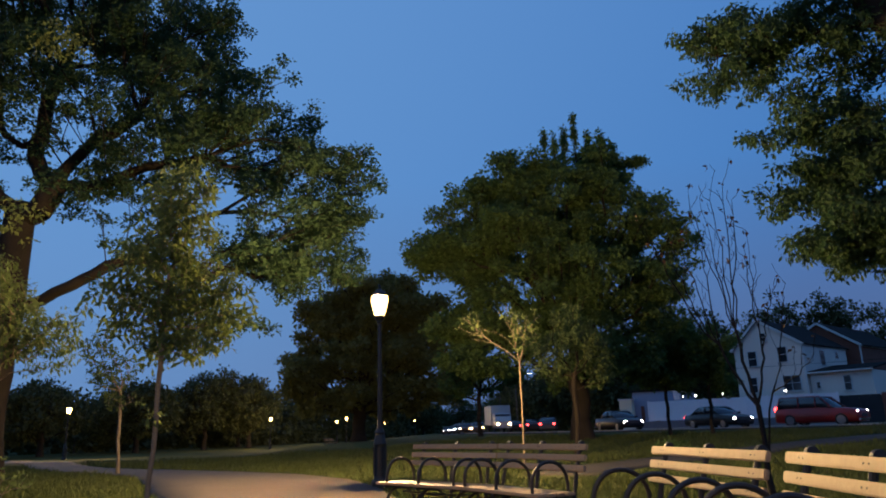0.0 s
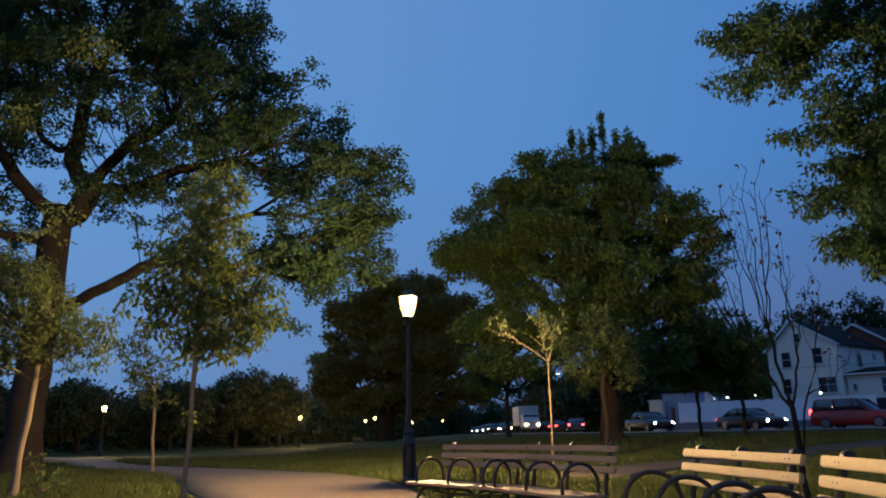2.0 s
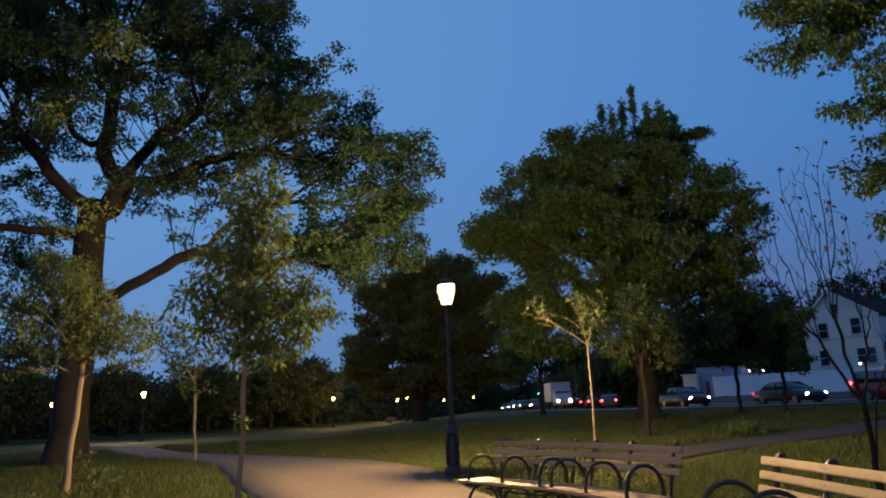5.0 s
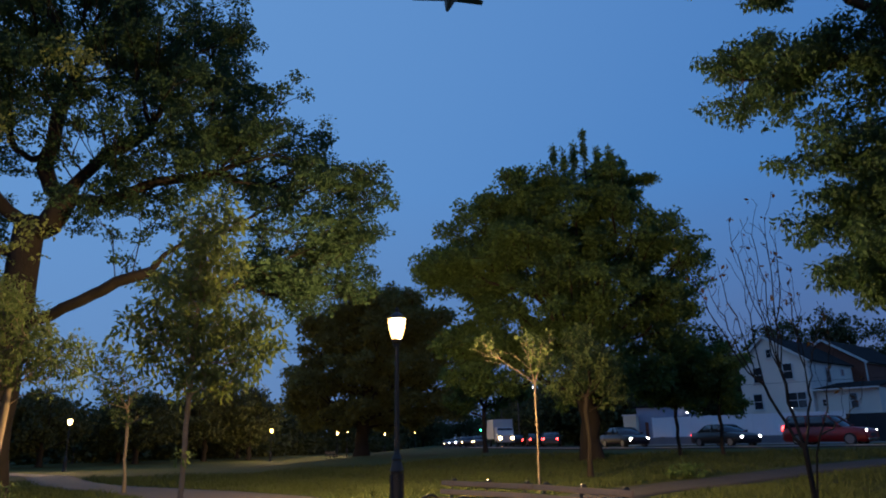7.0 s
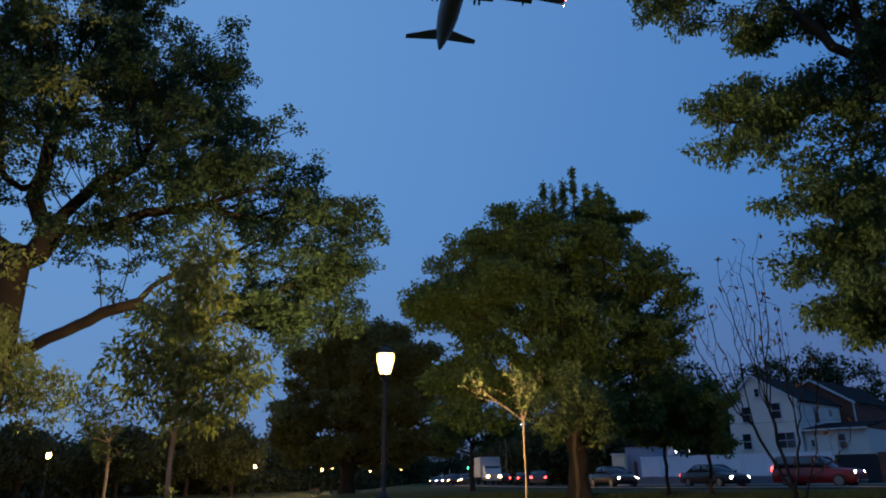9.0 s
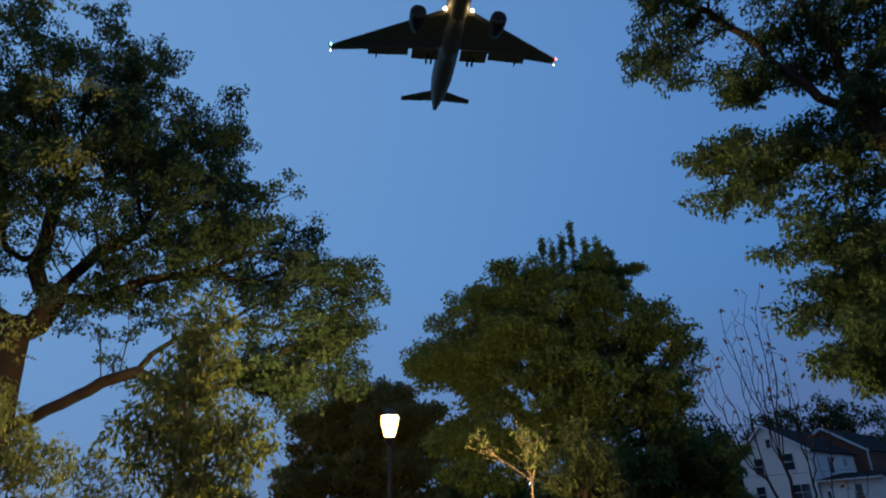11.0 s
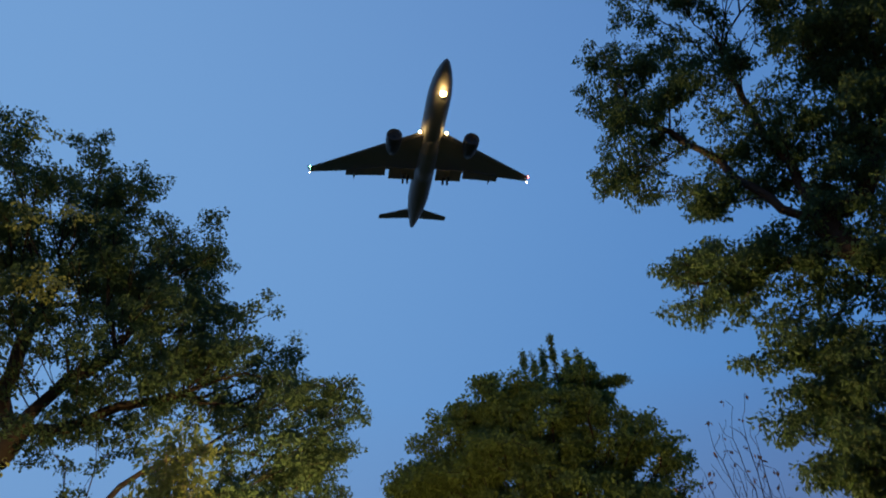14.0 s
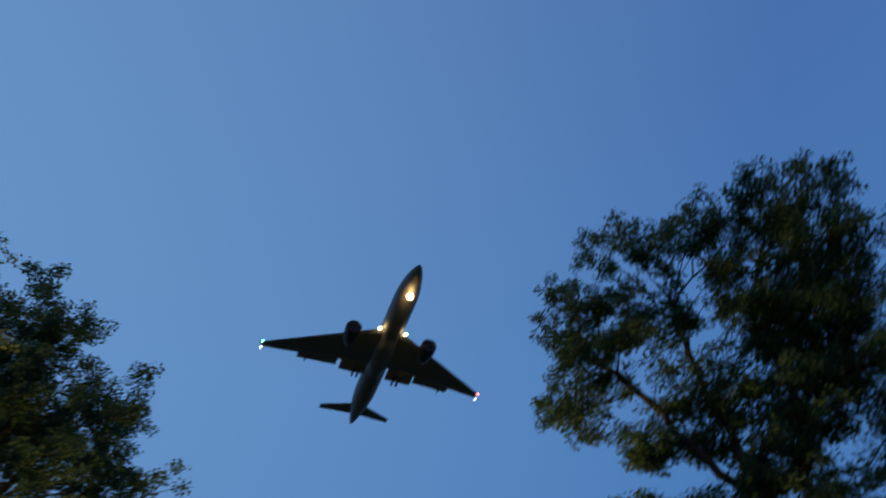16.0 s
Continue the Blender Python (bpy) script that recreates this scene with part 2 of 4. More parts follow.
def strip(name, pts, half, material, lift, step=0.8, lanes=4, edge=0.0, shift=0.0):
    """A paved band along pts (x, y), or (x, y, half its width there)."""
    c = sample_line(pts, step)
    if c.shape[1] == 3:
        c, half = c[:, :2], c[:, 2:3]
    d = np.gradient(c, axis=0)
    d /= np.linalg.norm(d, axis=1)[:, None]
    nrm = np.stack([-d[:, 1], d[:, 0]], -1)
    c = c + nrm * shift
    rows = []
    for k in range(lanes + 1):
        wob = 0.0 if k not in (0, lanes) else edge * np.sin(np.arange(len(c)) * 1.7 + k)
        p = c + nrm * ((k / lanes * 2 - 1) * half + np.reshape(wob, (-1, 1)))
        rows.append(np.column_stack([p, ground_z(p[:, 0], p[:, 1]) + lift]))
    v = np.stack(rows, 1)
    i = np.arange(v.shape[0] * v.shape[1]).reshape(v.shape[:2])
    f = np.stack([i[:-1, :-1], i[:-1, 1:], i[1:, 1:], i[1:, :-1]], -1).reshape(-1, 4)[:, ::-1]
    ob = raw_mesh(name, v.reshape(-1, 3), f, material)
    sol = ob.modifiers.new("thick", "SOLIDIFY")
    sol.thickness, sol.offset = 0.06, -1
    return ob


ground_sheet()
WAY = [(0.3, -9, 1.3), (0.2, -2, 1.3), (0.1, 3, 1.3), (-0.75, 6.8, 1.35), (-2.3, 10.6, 1.6), (-3.5, 13.6, 2.0), (-5.0, 16.6, 2.0), (-7.3, 19.8, 1.5), (-9.6, 22.0, 1.15), (-12.6, 24.6, 1.0), (-17, 30, 1.0), (-24, 40, 1.0), (-40, 56, 1.0)]
tagged(strip("path", WAY, 1.3, M_PATH, 0.02, edge=0.04),
       "worn asphalt park path lit by the lamps", "path", kind="structure")
tagged(strip("path_2", [(-15.2, 56), (-14.6, 68), (-14.0, 84), (-14, 120)], 0.75, M_PATH, 0.03, edge=0.04), "narrow pale path along the lamps", "path", kind="structure")
tagged(strip("path_3", [(2.4, 15.4), (4.1, 17.6), (7.7, 20.0), (11.5, 22.4), (20, 26.5)], 0.85, M_ROAD, 0.025, edge=0.05), "dark asphalt path across the lawn behind the benches", "path", kind="structure")
D1 = np.array((0.77, -0.64))
N1 = np.array((0.64, 0.77))
CORNER = np.array((23.5, 45.5))


def street(along, across):
    """A place by the house fronts: along them to the south-east, and away from the park."""
    p = CORNER + (D1 * along + N1 * across) * 1.2
    return float(p[0]), float(p[1])


ROAD = [(70, 12), (45, 29), (33, 37.5), (24.5, 43.6), (17.3, 46.6), (12.6, 51.8), (9.2, 62), (6.2, 80), (3.0, 110), (0.5, 200), (-10, 420)]
tagged(strip("road", ROAD, 5.0, M_ROAD, 0.03, step=1.5), "dark asphalt street bending away along the park", "road", kind="structure")
tagged(strip("kerb", ROAD[:8], 0.09, M_KERB, 0.14, step=1.0, lanes=1, shift=5.1), "grey concrete kerb between lawn and street", "kerb", kind="structure")
tagged(strip("pavement", [street(50, 7.2), street(0, 7.2), street(-14, 7.2)], 1.0, M_KERB, 0.13, step=3, lanes=2), "grey concrete pavement before the fence", "pavement", kind="structure")


# ---- trees ----
def grow(rng, trunk, lobes, count, alpha=0.45, seg=0.6, wiggle=0.12, clump=0.0, rise=0.5, limbs=()):
    """A branching frame that starts from the trunk's points and reaches count places in the lobes. Returns points, parents, and which are twig ends."""
    vol = np.array([l[3] * l[4] * l[5] * (l[6] if len(l) > 6 else 1.0) for l in lobes]) ** 0.85
    pick = rng.choice(len(lobes), count, p=vol / vol.sum())
    lb = np.array([l[:6] for l in lobes])[pick]
    d = rng.normal(size=(count, 3))
    d /= np.linalg.norm(d, axis=1)[:, None]
    att = lb[:, :3] + d * lb[:, 3:6] * (rng.random(count) ** 0.42)[:, None]
    if clump:
        heads = att[: max(4, count // 8)]
        own = rng.integers(0, len(heads), count)
        e = rng.normal(size=(count, 3))
        e *= (rng.random(count) ** 0.4 / (np.linalg.norm(e, axis=1) + 1e-9))[:, None]
        att = heads[own] + e * np.array([clump, clump, clump * 0.55])
    pts = [np.array(p, dtype=float) for p in trunk]
    par = [i - 1 for i in range(len(pts))]
    path = [0.0]
    for i in range(1, len(pts)):
        path.append(path[-1] + np.linalg.norm(pts[i] - pts[i - 1]) * 0.3)
    n_stem = len(pts)
    for limb in limbs:
        limb = [np.array(p, dtype=float) for p in limb]
        prev = int(np.argmin([np.linalg.norm(p - limb[0]) for p in pts]))
        line = sample_line([pts[prev], *limb], 0.4)[1:]
        for p in line:
            p = p + rng.normal(size=3) * 0.035
            path.append(path[prev] + np.linalg.norm(p - pts[prev]) * 0.45)
            pts.append(p)
            par.append(prev)
            prev = len(pts) - 1

    def reach(p, walked):
        """How dear it is to grow from p to each place: far, roundabout and downward ways cost more."""
        gap = att - p
        flat_gap = np.hypot(gap[:, 0], gap[:, 1])
        return np.linalg.norm(gap, axis=1) + alpha * walked + rise * np.maximum(0.0, 0.45 * flat_gap - gap[:, 2])

    cost = np.full(count, 1e9)
    near = np.zeros(count, dtype=int)
    first = max(1, int(n_stem * 0.55))
    for i in range(first, len(pts)):
        c = reach(pts[i], path[i])
        m = c < cost
        cost[m], near[m] = c[m], i
    left = np.ones(count, dtype=bool)
    is_end = [False] * len(pts)
    for _ in range(count):
        k = int(np.argmin(np.where(left, cost, 1e12)))
        left[k] = False
        a, b = pts[near[k]], att[k]
        length = np.linalg.norm(b - a)
        n = max(1, int(length / seg))
        prev = near[k]
        bow = rng.normal(size=3) * wiggle * length
        bow[2] += 0.10 * length
        for j in range(1, n + 1):
            t = j / n
            p = a + (b - a) * t + bow * (t * (1 - t)) * 2 + (rng.normal(size=3) * 0.05 * seg if j < n else 0)
            pts.append(p)
            par.append(prev)
            path.append(path[prev] + np.linalg.norm(p - pts[prev]))
            is_end.append(j == n)
            prev = len(pts) - 1
            c = reach(p, path[prev])
            m = left & (c < cost)
            cost[m], near[m] = c[m], prev
    return np.array(pts), np.array(par), np.array(is_end)


def wood_mesh(name, pts, par, r_trunk, r_tip, material, parent, flare=1.6, n_trunk=0):
    n = len(pts)
    tips = np.zeros(n)
    kids = np.bincount(par[par >= 0], minlength=n)
    for i in range(n - 1, -1, -1):
        if kids[i] == 0:
            tips[i] += 1
        if par[i] >= 0:
            tips[par[i]] += tips[i]
    ex = math.log(r_trunk / r_tip) / math.log(max(2, tips.max()))
    r = r_tip * tips ** ex
    for i in range(n_trunk):
        r[i] = max(r[i], r_trunk * (1 - 0.35 * i / max(1, n_trunk)))
    allv, allf, base = [], [], 0
    child = np.nonzero(par >= 0)[0]
    for sides, lo, hi in ((9, 0.12, 99), (6, 0.035, 0.12), (3, 0.0, 0.035)):
        c = child[(r[child] >= lo) & (r[child] < hi)]
        if len(c) == 0:
            continue
        a, b = pts[par[c]], pts[c]
        ax = b - a
        ln = np.linalg.norm(ax, axis=1)[:, None] + 1e-6
        ax = ax / ln
        ref = np.where(np.abs(ax[:, 2:3]) < 0.9, np.array([[0, 0, 1.0]]), np.array([[1.0, 0, 0]]))
        u = np.cross(ax, ref)
        u /= np.linalg.norm(u, axis=1)[:, None]
        w = np.cross(ax, u)
        ra = np.minimum(r[par[c]], r[c] * 1.35)
        rb = r[c]
        low = a[:, 2] - pts[0, 2] < r_trunk * 1.2
        ra = np.where(low & (par[c] == 0), ra * flare, ra)
        ang = np.arange(sides) * 2 * math.pi / sides
        ring = u[:, None, :] * np.cos(ang)[None, :, None] + w[:, None, :] * np.sin(ang)[None, :, None]
        va = (a - ax * ra[:, None] * 0.25)[:, None, :] + ring * ra[:, None, None]
        vb = (b + ax * rb[:, None] * 0.25)[:, None, :] + ring * rb[:, None, None]
        v = np.concatenate([va, vb], 1)
        idx = np.arange(len(c))[:, None] * (2 * sides) + base
        k = np.arange(sides)[None, :]
        f = np.stack([idx + k, idx + (k + 1) % sides, idx + sides + (k + 1) % sides, idx + sides + k], -1).reshape(-1, 4)
        allv.append(v.reshape(-1, 3))
        allf.append(f)
        base += len(c) * 2 * sides
    return soft(raw_mesh(name, np.concatenate(allv), np.concatenate(allf), material, parent))


def leaf_mesh(name, rng, centres, per, spread, size, material, parent, droop=0.3, slim=0.55, flat=0.7):
    """per leaves round each centre; each leaf is a pointed blade folded along its rib."""
    n = len(centres) * per
    off = rng.normal(size=(n, 3))
    off *= (spread * rng.random(n) ** 0.45 / (np.linalg.norm(off, axis=1) + 1e-9))[:, None]
    c = np.repeat(centres, per, axis=0) + off * np.array([1, 1, flat])
    out = c - np.repeat(centres, per, axis=0)
    d = rng.normal(size=(n, 3)) * 0.8 + out / (spread + 1e-6) * 0.6
    d[:, 2] -= droop
    d /= np.linalg.norm(d, axis=1)[:, None]
    up = rng.normal(size=(n, 3)) * 0.7 + np.array([0, 0, 1.0])
    s = np.cross(d, up)
    s /= np.linalg.norm(s, axis=1)[:, None] + 1e-9
    nn = np.cross(s, d)
    L = size * (0.6 + 0.8 * rng.random(n))[:, None]
    W = L * slim * 0.5
    v = np.stack([c, c + d * L * 0.5 + s * W + nn * W * 0.25, c + d * L, c + d * L * 0.5 - s * W + nn * W * 0.25], 1).reshape(-1, 3)
    i = np.arange(n)[:, None] * 4
    f = np.concatenate([i + np.array([[0, 1, 2]]), i + np.array([[0, 2, 3]])], 1).reshape(-1, 3)
    ob = raw_mesh(name, v, f, material, parent)
    tagged(ob, kind="stuff")
    return ob


def tree(name, label, base, trunk_top, lobes, count, r_trunk, r_tip, per, spread, size, leafmat, seed, bark=None, alpha=0.45, seg=0.6, group="", category="tree", droop=0.3, leafed=1.0, slim=0.55, bend=0.05, trunk_n=6, wiggle=0.12, flat=0.7, clump=0.0, rise=0.4, limbs=()):
    rng = np.random.default_rng(seed)
    top = thing(name, pose(*base), label, category, group)
    b, t = np.array(base), np.array(trunk_top)
    tr = []
    for i in range(trunk_n):
        k = i / (trunk_n - 1)
        p = (t - b) * k
        p[:2] += rng.normal(size=2) * bend * (0 < i < trunk_n - 1)
        if i == 0:
            p = p - np.array([0, 0, 0.15])
        tr.append(p)
    rel = [(l[0] - b[0], l[1] - b[1], l[2] - b[2], *l[3:]) for l in lobes]
    arms = [[np.array(p) - b for p in limb] for limb in limbs]
    pts, par, ends = grow(rng, tr, rel, count, alpha, seg, wiggle, clump, rise, arms)
    wood_mesh("trunk", pts, par, r_trunk, r_tip, bark or M_BARK, top, n_trunk=trunk_n)
    if per:
        cen = pts[ends]
        cen = cen[rng.random(len(cen)) < leafed]
        leaf_mesh("crown", rng, cen, per, spread, size, leafmat, top, droop, slim, flat)
    return top


LEFT_OAK = tree("oak_tree", "tall spreading oak tree with dark open crown", (-13.9, 20.5, 0.0), (-13.7, 20.6, 8.2),
     [(-4.2, 20.2, 7.3, 2.6, 2.6, 2.3, 1.3), (-2.9, 20.4, 8.4, 1.3, 1.4, 0.9, 1.5), (-3.9, 20.4, 9.5, 1.2, 1.8, 1.0, 1.5), (-6.9, 20.5, 10.9, 2.3, 3.0, 2.2, 1.3), (-6.4, 21.2, 13.0, 0.9, 1.6, 0.9, 1.3), (-6.4, 20.0, 5.2, 2.1, 2.0, 1.3, 1.2), (-9.4, 21.0, 14.8, 2.9, 3.6, 3.1, 1.2),
      (-12.6, 21.0, 17.2, 4.2, 4.4, 3.3), (-18, 21, 14.5, 4.2, 4.4, 5.0, 0.8), (-9.8, 20.2, 10.8, 2.8, 3.4, 1.8, 0.8), (-19, 21, 8.5, 4.0, 4, 2.8, 0.6), (-14.5, 18.8, 13.0, 3.6, 2.4, 2.6, 0.9),
      (-9.2, 19.5, 6.8, 1.9, 2.0, 1.0, 1.1), (-10.6, 20, 8.8, 2.2, 2.4, 1.4, 0.8), (-11.1, 17.0, 11.0, 1.0, 0.8, 3.6, 1.0)],
     3200, 0.52, 0.010, 64, 0.34, 0.110, M_LEAF, 11, seg=0.7, wiggle=0.12, clump=0.95, alpha=0.75, slim=0.75, trunk_n=9, limbs=[
         [(-13.4, 20.5, 5.0), (-12.6, 20.4, 5.35), (-11.5, 20.2, 5.65), (-10.4, 20.0, 6.15), (-9.4, 19.9, 6.4)],
         [(-13.0, 20.5, 8.3), (-12.3, 20.4, 9.6), (-11.3, 20.3, 10.5), (-10.0, 20.2, 11.3)],
         [(-13.5, 20.8, 10.0), (-13.6, 21.0, 12.0), (-13.3, 21.2, 14.0)],
         [(-14.7, 20.8, 11.0), (-15.4, 21.0, 13.0)],
         [(-14.7, 20.2, 9.1), (-15.5, 20.0, 10.3), (-16.2, 19.8, 11.0)],
         [(-14.8, 20.1, 7.4), (-15.7, 19.7, 7.5), (-17.5, 19.5, 7.8)],
         [(-12.3, 20.5, 9.1), (-11.0, 20.3, 9.0), (-9.5, 20.2, 9.5), (-7.7, 20.3, 9.8)]])
tree("oak_tree", "broad oak tree with drooping leafy branches overhead", (10.5, 9.4, 0.0), (9.6, 9.6, 6.2),
     [(5.0, 11.6, 13.5, 1.0, 1.3, 1.2, 2.0), (5.0, 11.7, 10.75, 0.85, 1.2, 1.05, 3.0), (6.2, 11, 15.1, 1.0, 1.3, 1.1, 1.4), (7.8, 10, 14.8, 1.4, 1.5, 1.6, 1.0), (9.8, 8.4, 14.2, 1.5, 1.5, 1.4, 1.0), (6.2, 11, 12.0, 1.1, 1.4, 1.1, 0.9), (7.8, 10, 11.5, 1.5, 1.5, 1.4, 0.5),
      (5.5, 11.3, 7.7, 0.85, 1.2, 0.75, 4.5), (6.3, 11, 7.6, 0.8, 1.2, 0.7, 2), (6.1, 11.1, 9.2, 0.7, 1.0, 0.5, 1), (6.6, 10.9, 6.0, 0.8, 1.0, 0.8, 4), (6.75, 10.8, 4.7, 0.9, 1.0, 0.9, 4), (7.8, 10.3, 5.6, 1.3, 1.3, 1.9, 3.5), (7.6, 10.3, 7.8, 1.0, 1.2, 0.9, 2.5), (10.2, 9, 9.5, 2.4, 2.4, 3.0, 0.5), (6.7, 10.8, 10.3, 1.1, 1.2, 1.0, 1.6), (8.3, 10, 9.7, 1.5, 1.5, 1.3, 1.5), (9.2, 9.2, 12.2, 1.4, 1.5, 1.3, 1.2), (7.2, 10.5, 13.3, 1.1, 1.2, 0.9, 1.2), (7.0, 10.7, 4.0, 0.9, 1.1, 0.55, 5), (8.2, 10.2, 3.9, 1.2, 1.2, 0.7, 4), (4.6, 11.9, 12.0, 0.6, 0.9, 1.6, 1.6), (9.9, 8.6, 15.4, 1.5, 1.5, 1.0, 1.6), (8.7, 9.4, 13.4, 1.2, 1.2, 1.0, 1.6), (10.6, 8.4, 13.0, 1.2, 1.2, 1.6, 1.5), (9.6, 9.4, 12.0, 1.3, 1.2, 1.3, 2.5), (10.0, 9.2, 10.6, 1.2, 1.2, 1.2, 2.5), (8.6, 9.9, 5.0, 1.2, 1.2, 1.8, 2.5)],
     5000, 0.29, 0.005, 40, 0.19, 0.10, M_LEAF, 23, seg=0.45, droop=0.9, slim=0.45, clump=0.5, alpha=0.6, trunk_n=9, rise=0.5, limbs=[
         [(8.6, 9.8, 6.7), (7.5, 9.95, 7.5), (7.5, 10.2, 9.0), (7.4, 10.6, 11.1), (7.5, 11.0, 13.4)],
         [(6.9, 10.3, 8.65), (6.35, 10.8, 10.3), (5.75, 11.2, 11.5), (5.05, 11.5, 12.4)],
         [(6.6, 10.4, 7.5), (6.15, 10.8, 7.55), (5.3, 11.2, 7.6)],
         [(8.3, 9.8, 8.6), (8.9, 9.8, 10.8), (8.7, 10.0, 12.3)],
         [(9.0, 9.5, 9.8), (9.4, 9.3, 11.0)]])
MAPLE = tree("maple_tree", "dense round maple tree beside the street", (5.6, 30.2, gz(5.6, 30.2)), (5.6, 30.2, 4.6),
     [(4.6, 30, 8.3, 4.5, 3.8, 4.0, 1.2), (0.9, 30.3, 9.0, 2.3, 2.2, 1.5, 1.5), (0.0, 30.3, 9.0, 1.5, 1.6, 0.9, 2), (8.2, 29.5, 8.3, 2.6, 2.8, 2.7, 1.3), (5.9, 30, 12.0, 2.5, 2.3, 1.9, 1.3), (9.2, 29.3, 5.4, 1.8, 2, 1.4, 1.3), (2.0, 30, 5.0, 2.7, 2.4, 1.9, 1.2),
      (6, 30, 4.3, 3, 3, 1.8), (2.2, 30, 11.2, 1.7, 1.6, 1.1, 1.6), (3.6, 30, 12.4, 1.5, 1.4, 1.0, 1.8), (0.9, 30, 6.6, 1.2, 1.5, 0.8, 1.3), (0.6, 30.2, 10.5, 1.3, 1.4, 0.9, 1.6), (1.9, 30, 11.9, 1.2, 1.2, 0.7, 1.8), (8.0, 30, 11.8, 1.3, 1.5, 1.0, 1.5), (9.3, 29.6, 9.8, 1.2, 1.6, 1.0, 1.5)],
     3300, 0.40, 0.012, 56, 0.40, 0.15, M_LEAF_D, 37, seg=0.7, clump=0.75, alpha=0.5, slim=0.75)
SHOOTS = tree("top_shoots", "upright leafy shoots above the crown", (6.3, 30.0, 11.5), (6.3, 30.0, 12.4),
     [(6.2, 30, 14.4, 0.06, 0.1, 1.3, 8), (4.75, 30, 14.2, 0.10, 0.1, 0.8, 6), (5.2, 30, 13.9, 0.10, 0.1, 0.8, 6), (5.7, 30, 14.1, 0.09, 0.1, 0.9, 6), (6.8, 30, 14.0, 0.09, 0.1, 0.8, 6), (7.4, 30, 13.9, 0.10, 0.1, 0.8, 6), (8.0, 30, 13.3, 0.1, 0.1, 0.7, 5), (8.9, 29.8, 12.9, 0.6, 0.2, 0.25, 4), (8.0, 29.8, 12.8, 0.5, 0.2, 0.25, 4)],
     440, 0.05, 0.010, 12, 0.12, 0.16, M_LEAF_D, 39, seg=0.3, alpha=0.2, slim=0.35, category="tree", flat=1.0)
SHOOTS.matrix_basis = MAPLE.matrix_basis.inverted() @ SHOOTS.matrix_basis
SHOOTS.parent = MAPLE
del SHOOTS["category"]
tree("linden_tree", "large rounded tree behind the park lamp", (-7.4, 54.2, gz(-7.4, 54.2)), (-7.2, 54.2, 3.6),
     [(-6, 54.4, 8, 4.9, 4.6, 4.2, 1.4), (-10.2, 54, 5.6, 3.2, 3, 3.0), (-1.4, 54.5, 6.6, 3.2, 3, 3.2), (-5.4, 54.4, 11.4, 3.2, 3, 2.1, 1.4), (-6, 54, 3.8, 4.4, 4, 1.6), (-10.0, 54, 10.4, 2.3, 2.6, 2.2, 1.3), (-8.2, 54, 12.0, 2.2, 2.4, 1.7, 1.3), (-3.2, 54, 10.8, 2.3, 2.4, 1.8, 1.3), (-1.6, 54, 9.2, 2.0, 2.2, 2.0, 1.3), (-11.6, 54, 6.6, 1.7, 2.0, 2.4, 1.3), (-11.5, 54, 3.9, 1.7, 2.0, 1.4, 1.4), (-0.6, 54, 4.0, 2.2, 2.0, 1.5, 1.3)],
     2300, 0.5, 0.02, 46, 0.62, 0.28, M_LEAF_L, 41, seg=1.0, clump=0.9, slim=0.7)
tree("street_tree", "open leafy tree beside the avenue", (1.7, 45.0, gz(1.7, 45)), (1.7, 45.0, 3.4),
     [(1.0, 45, 5.6, 1.9, 1.6, 1.3), (3.0, 45, 4.4, 1.7, 1.6, 1.2), (-0.2, 45, 4.0, 1.3, 1.3, 0.8), (2.6, 45, 6.6, 1.2, 1.2, 0.9)],
     420, 0.14, 0.012, 24, 0.30, 0.21, M_LEAF_D, 43, seg=0.6, clump=0.6, bend=0.05)
tree("young_maple", "slender young maple with pale trunk on the lawn", (-2.82, 6.65, 0.0), (-2.78, 6.68, 2.7),
     [(-2.8, 6.7, 2.2, 0.42, 0.4, 0.45), (-2.8, 6.7, 2.85, 0.55, 0.5, 0.55), (-2.72, 6.7, 3.5, 0.38, 0.36, 0.5), (-3.25, 6.5, 2.4, 0.32, 0.3, 0.34), (-2.28, 6.85, 2.45, 0.34, 0.3, 0.45), (-2.42, 6.8, 2.0, 0.30, 0.3, 0.25), (-2.82, 6.66, 1.65, 0.14, 0.14, 0.10, 0.6), (-2.82, 6.66, 1.22, 0.09, 0.09, 0.07, 0.9)],
     600, 0.031, 0.0022, 11, 0.11, 0.092, M_LEAF_Y, 53, M_BARK_P, slim=0.36, seg=0.15, group="young trees", droop=0.7, bend=0.008, alpha=0.5, trunk_n=10, rise=0.7)
tree("young_maple", "young maple with forked pale trunk on the lawn", (-8.35, 12.2, 0.0), (-8.24, 12.27, 2.4),
     [(-8.7, 12, 3.3, 1.25, 1.2, 1.0), (-7.7, 12.6, 2.9, 0.85, 0.8, 0.65), (-9.4, 11.9, 2.6, 0.9, 0.9, 0.6), (-8.7, 12, 4.2, 0.7, 0.7, 0.5)],
     640, 0.065, 0.004, 18, 0.15, 0.105, M_LEAF_Y, 59, M_BARK_P, slim=0.38, seg=0.25, group="young trees", droop=0.6, bend=0.010, alpha=0.5, trunk_n=8, rise=0.7)
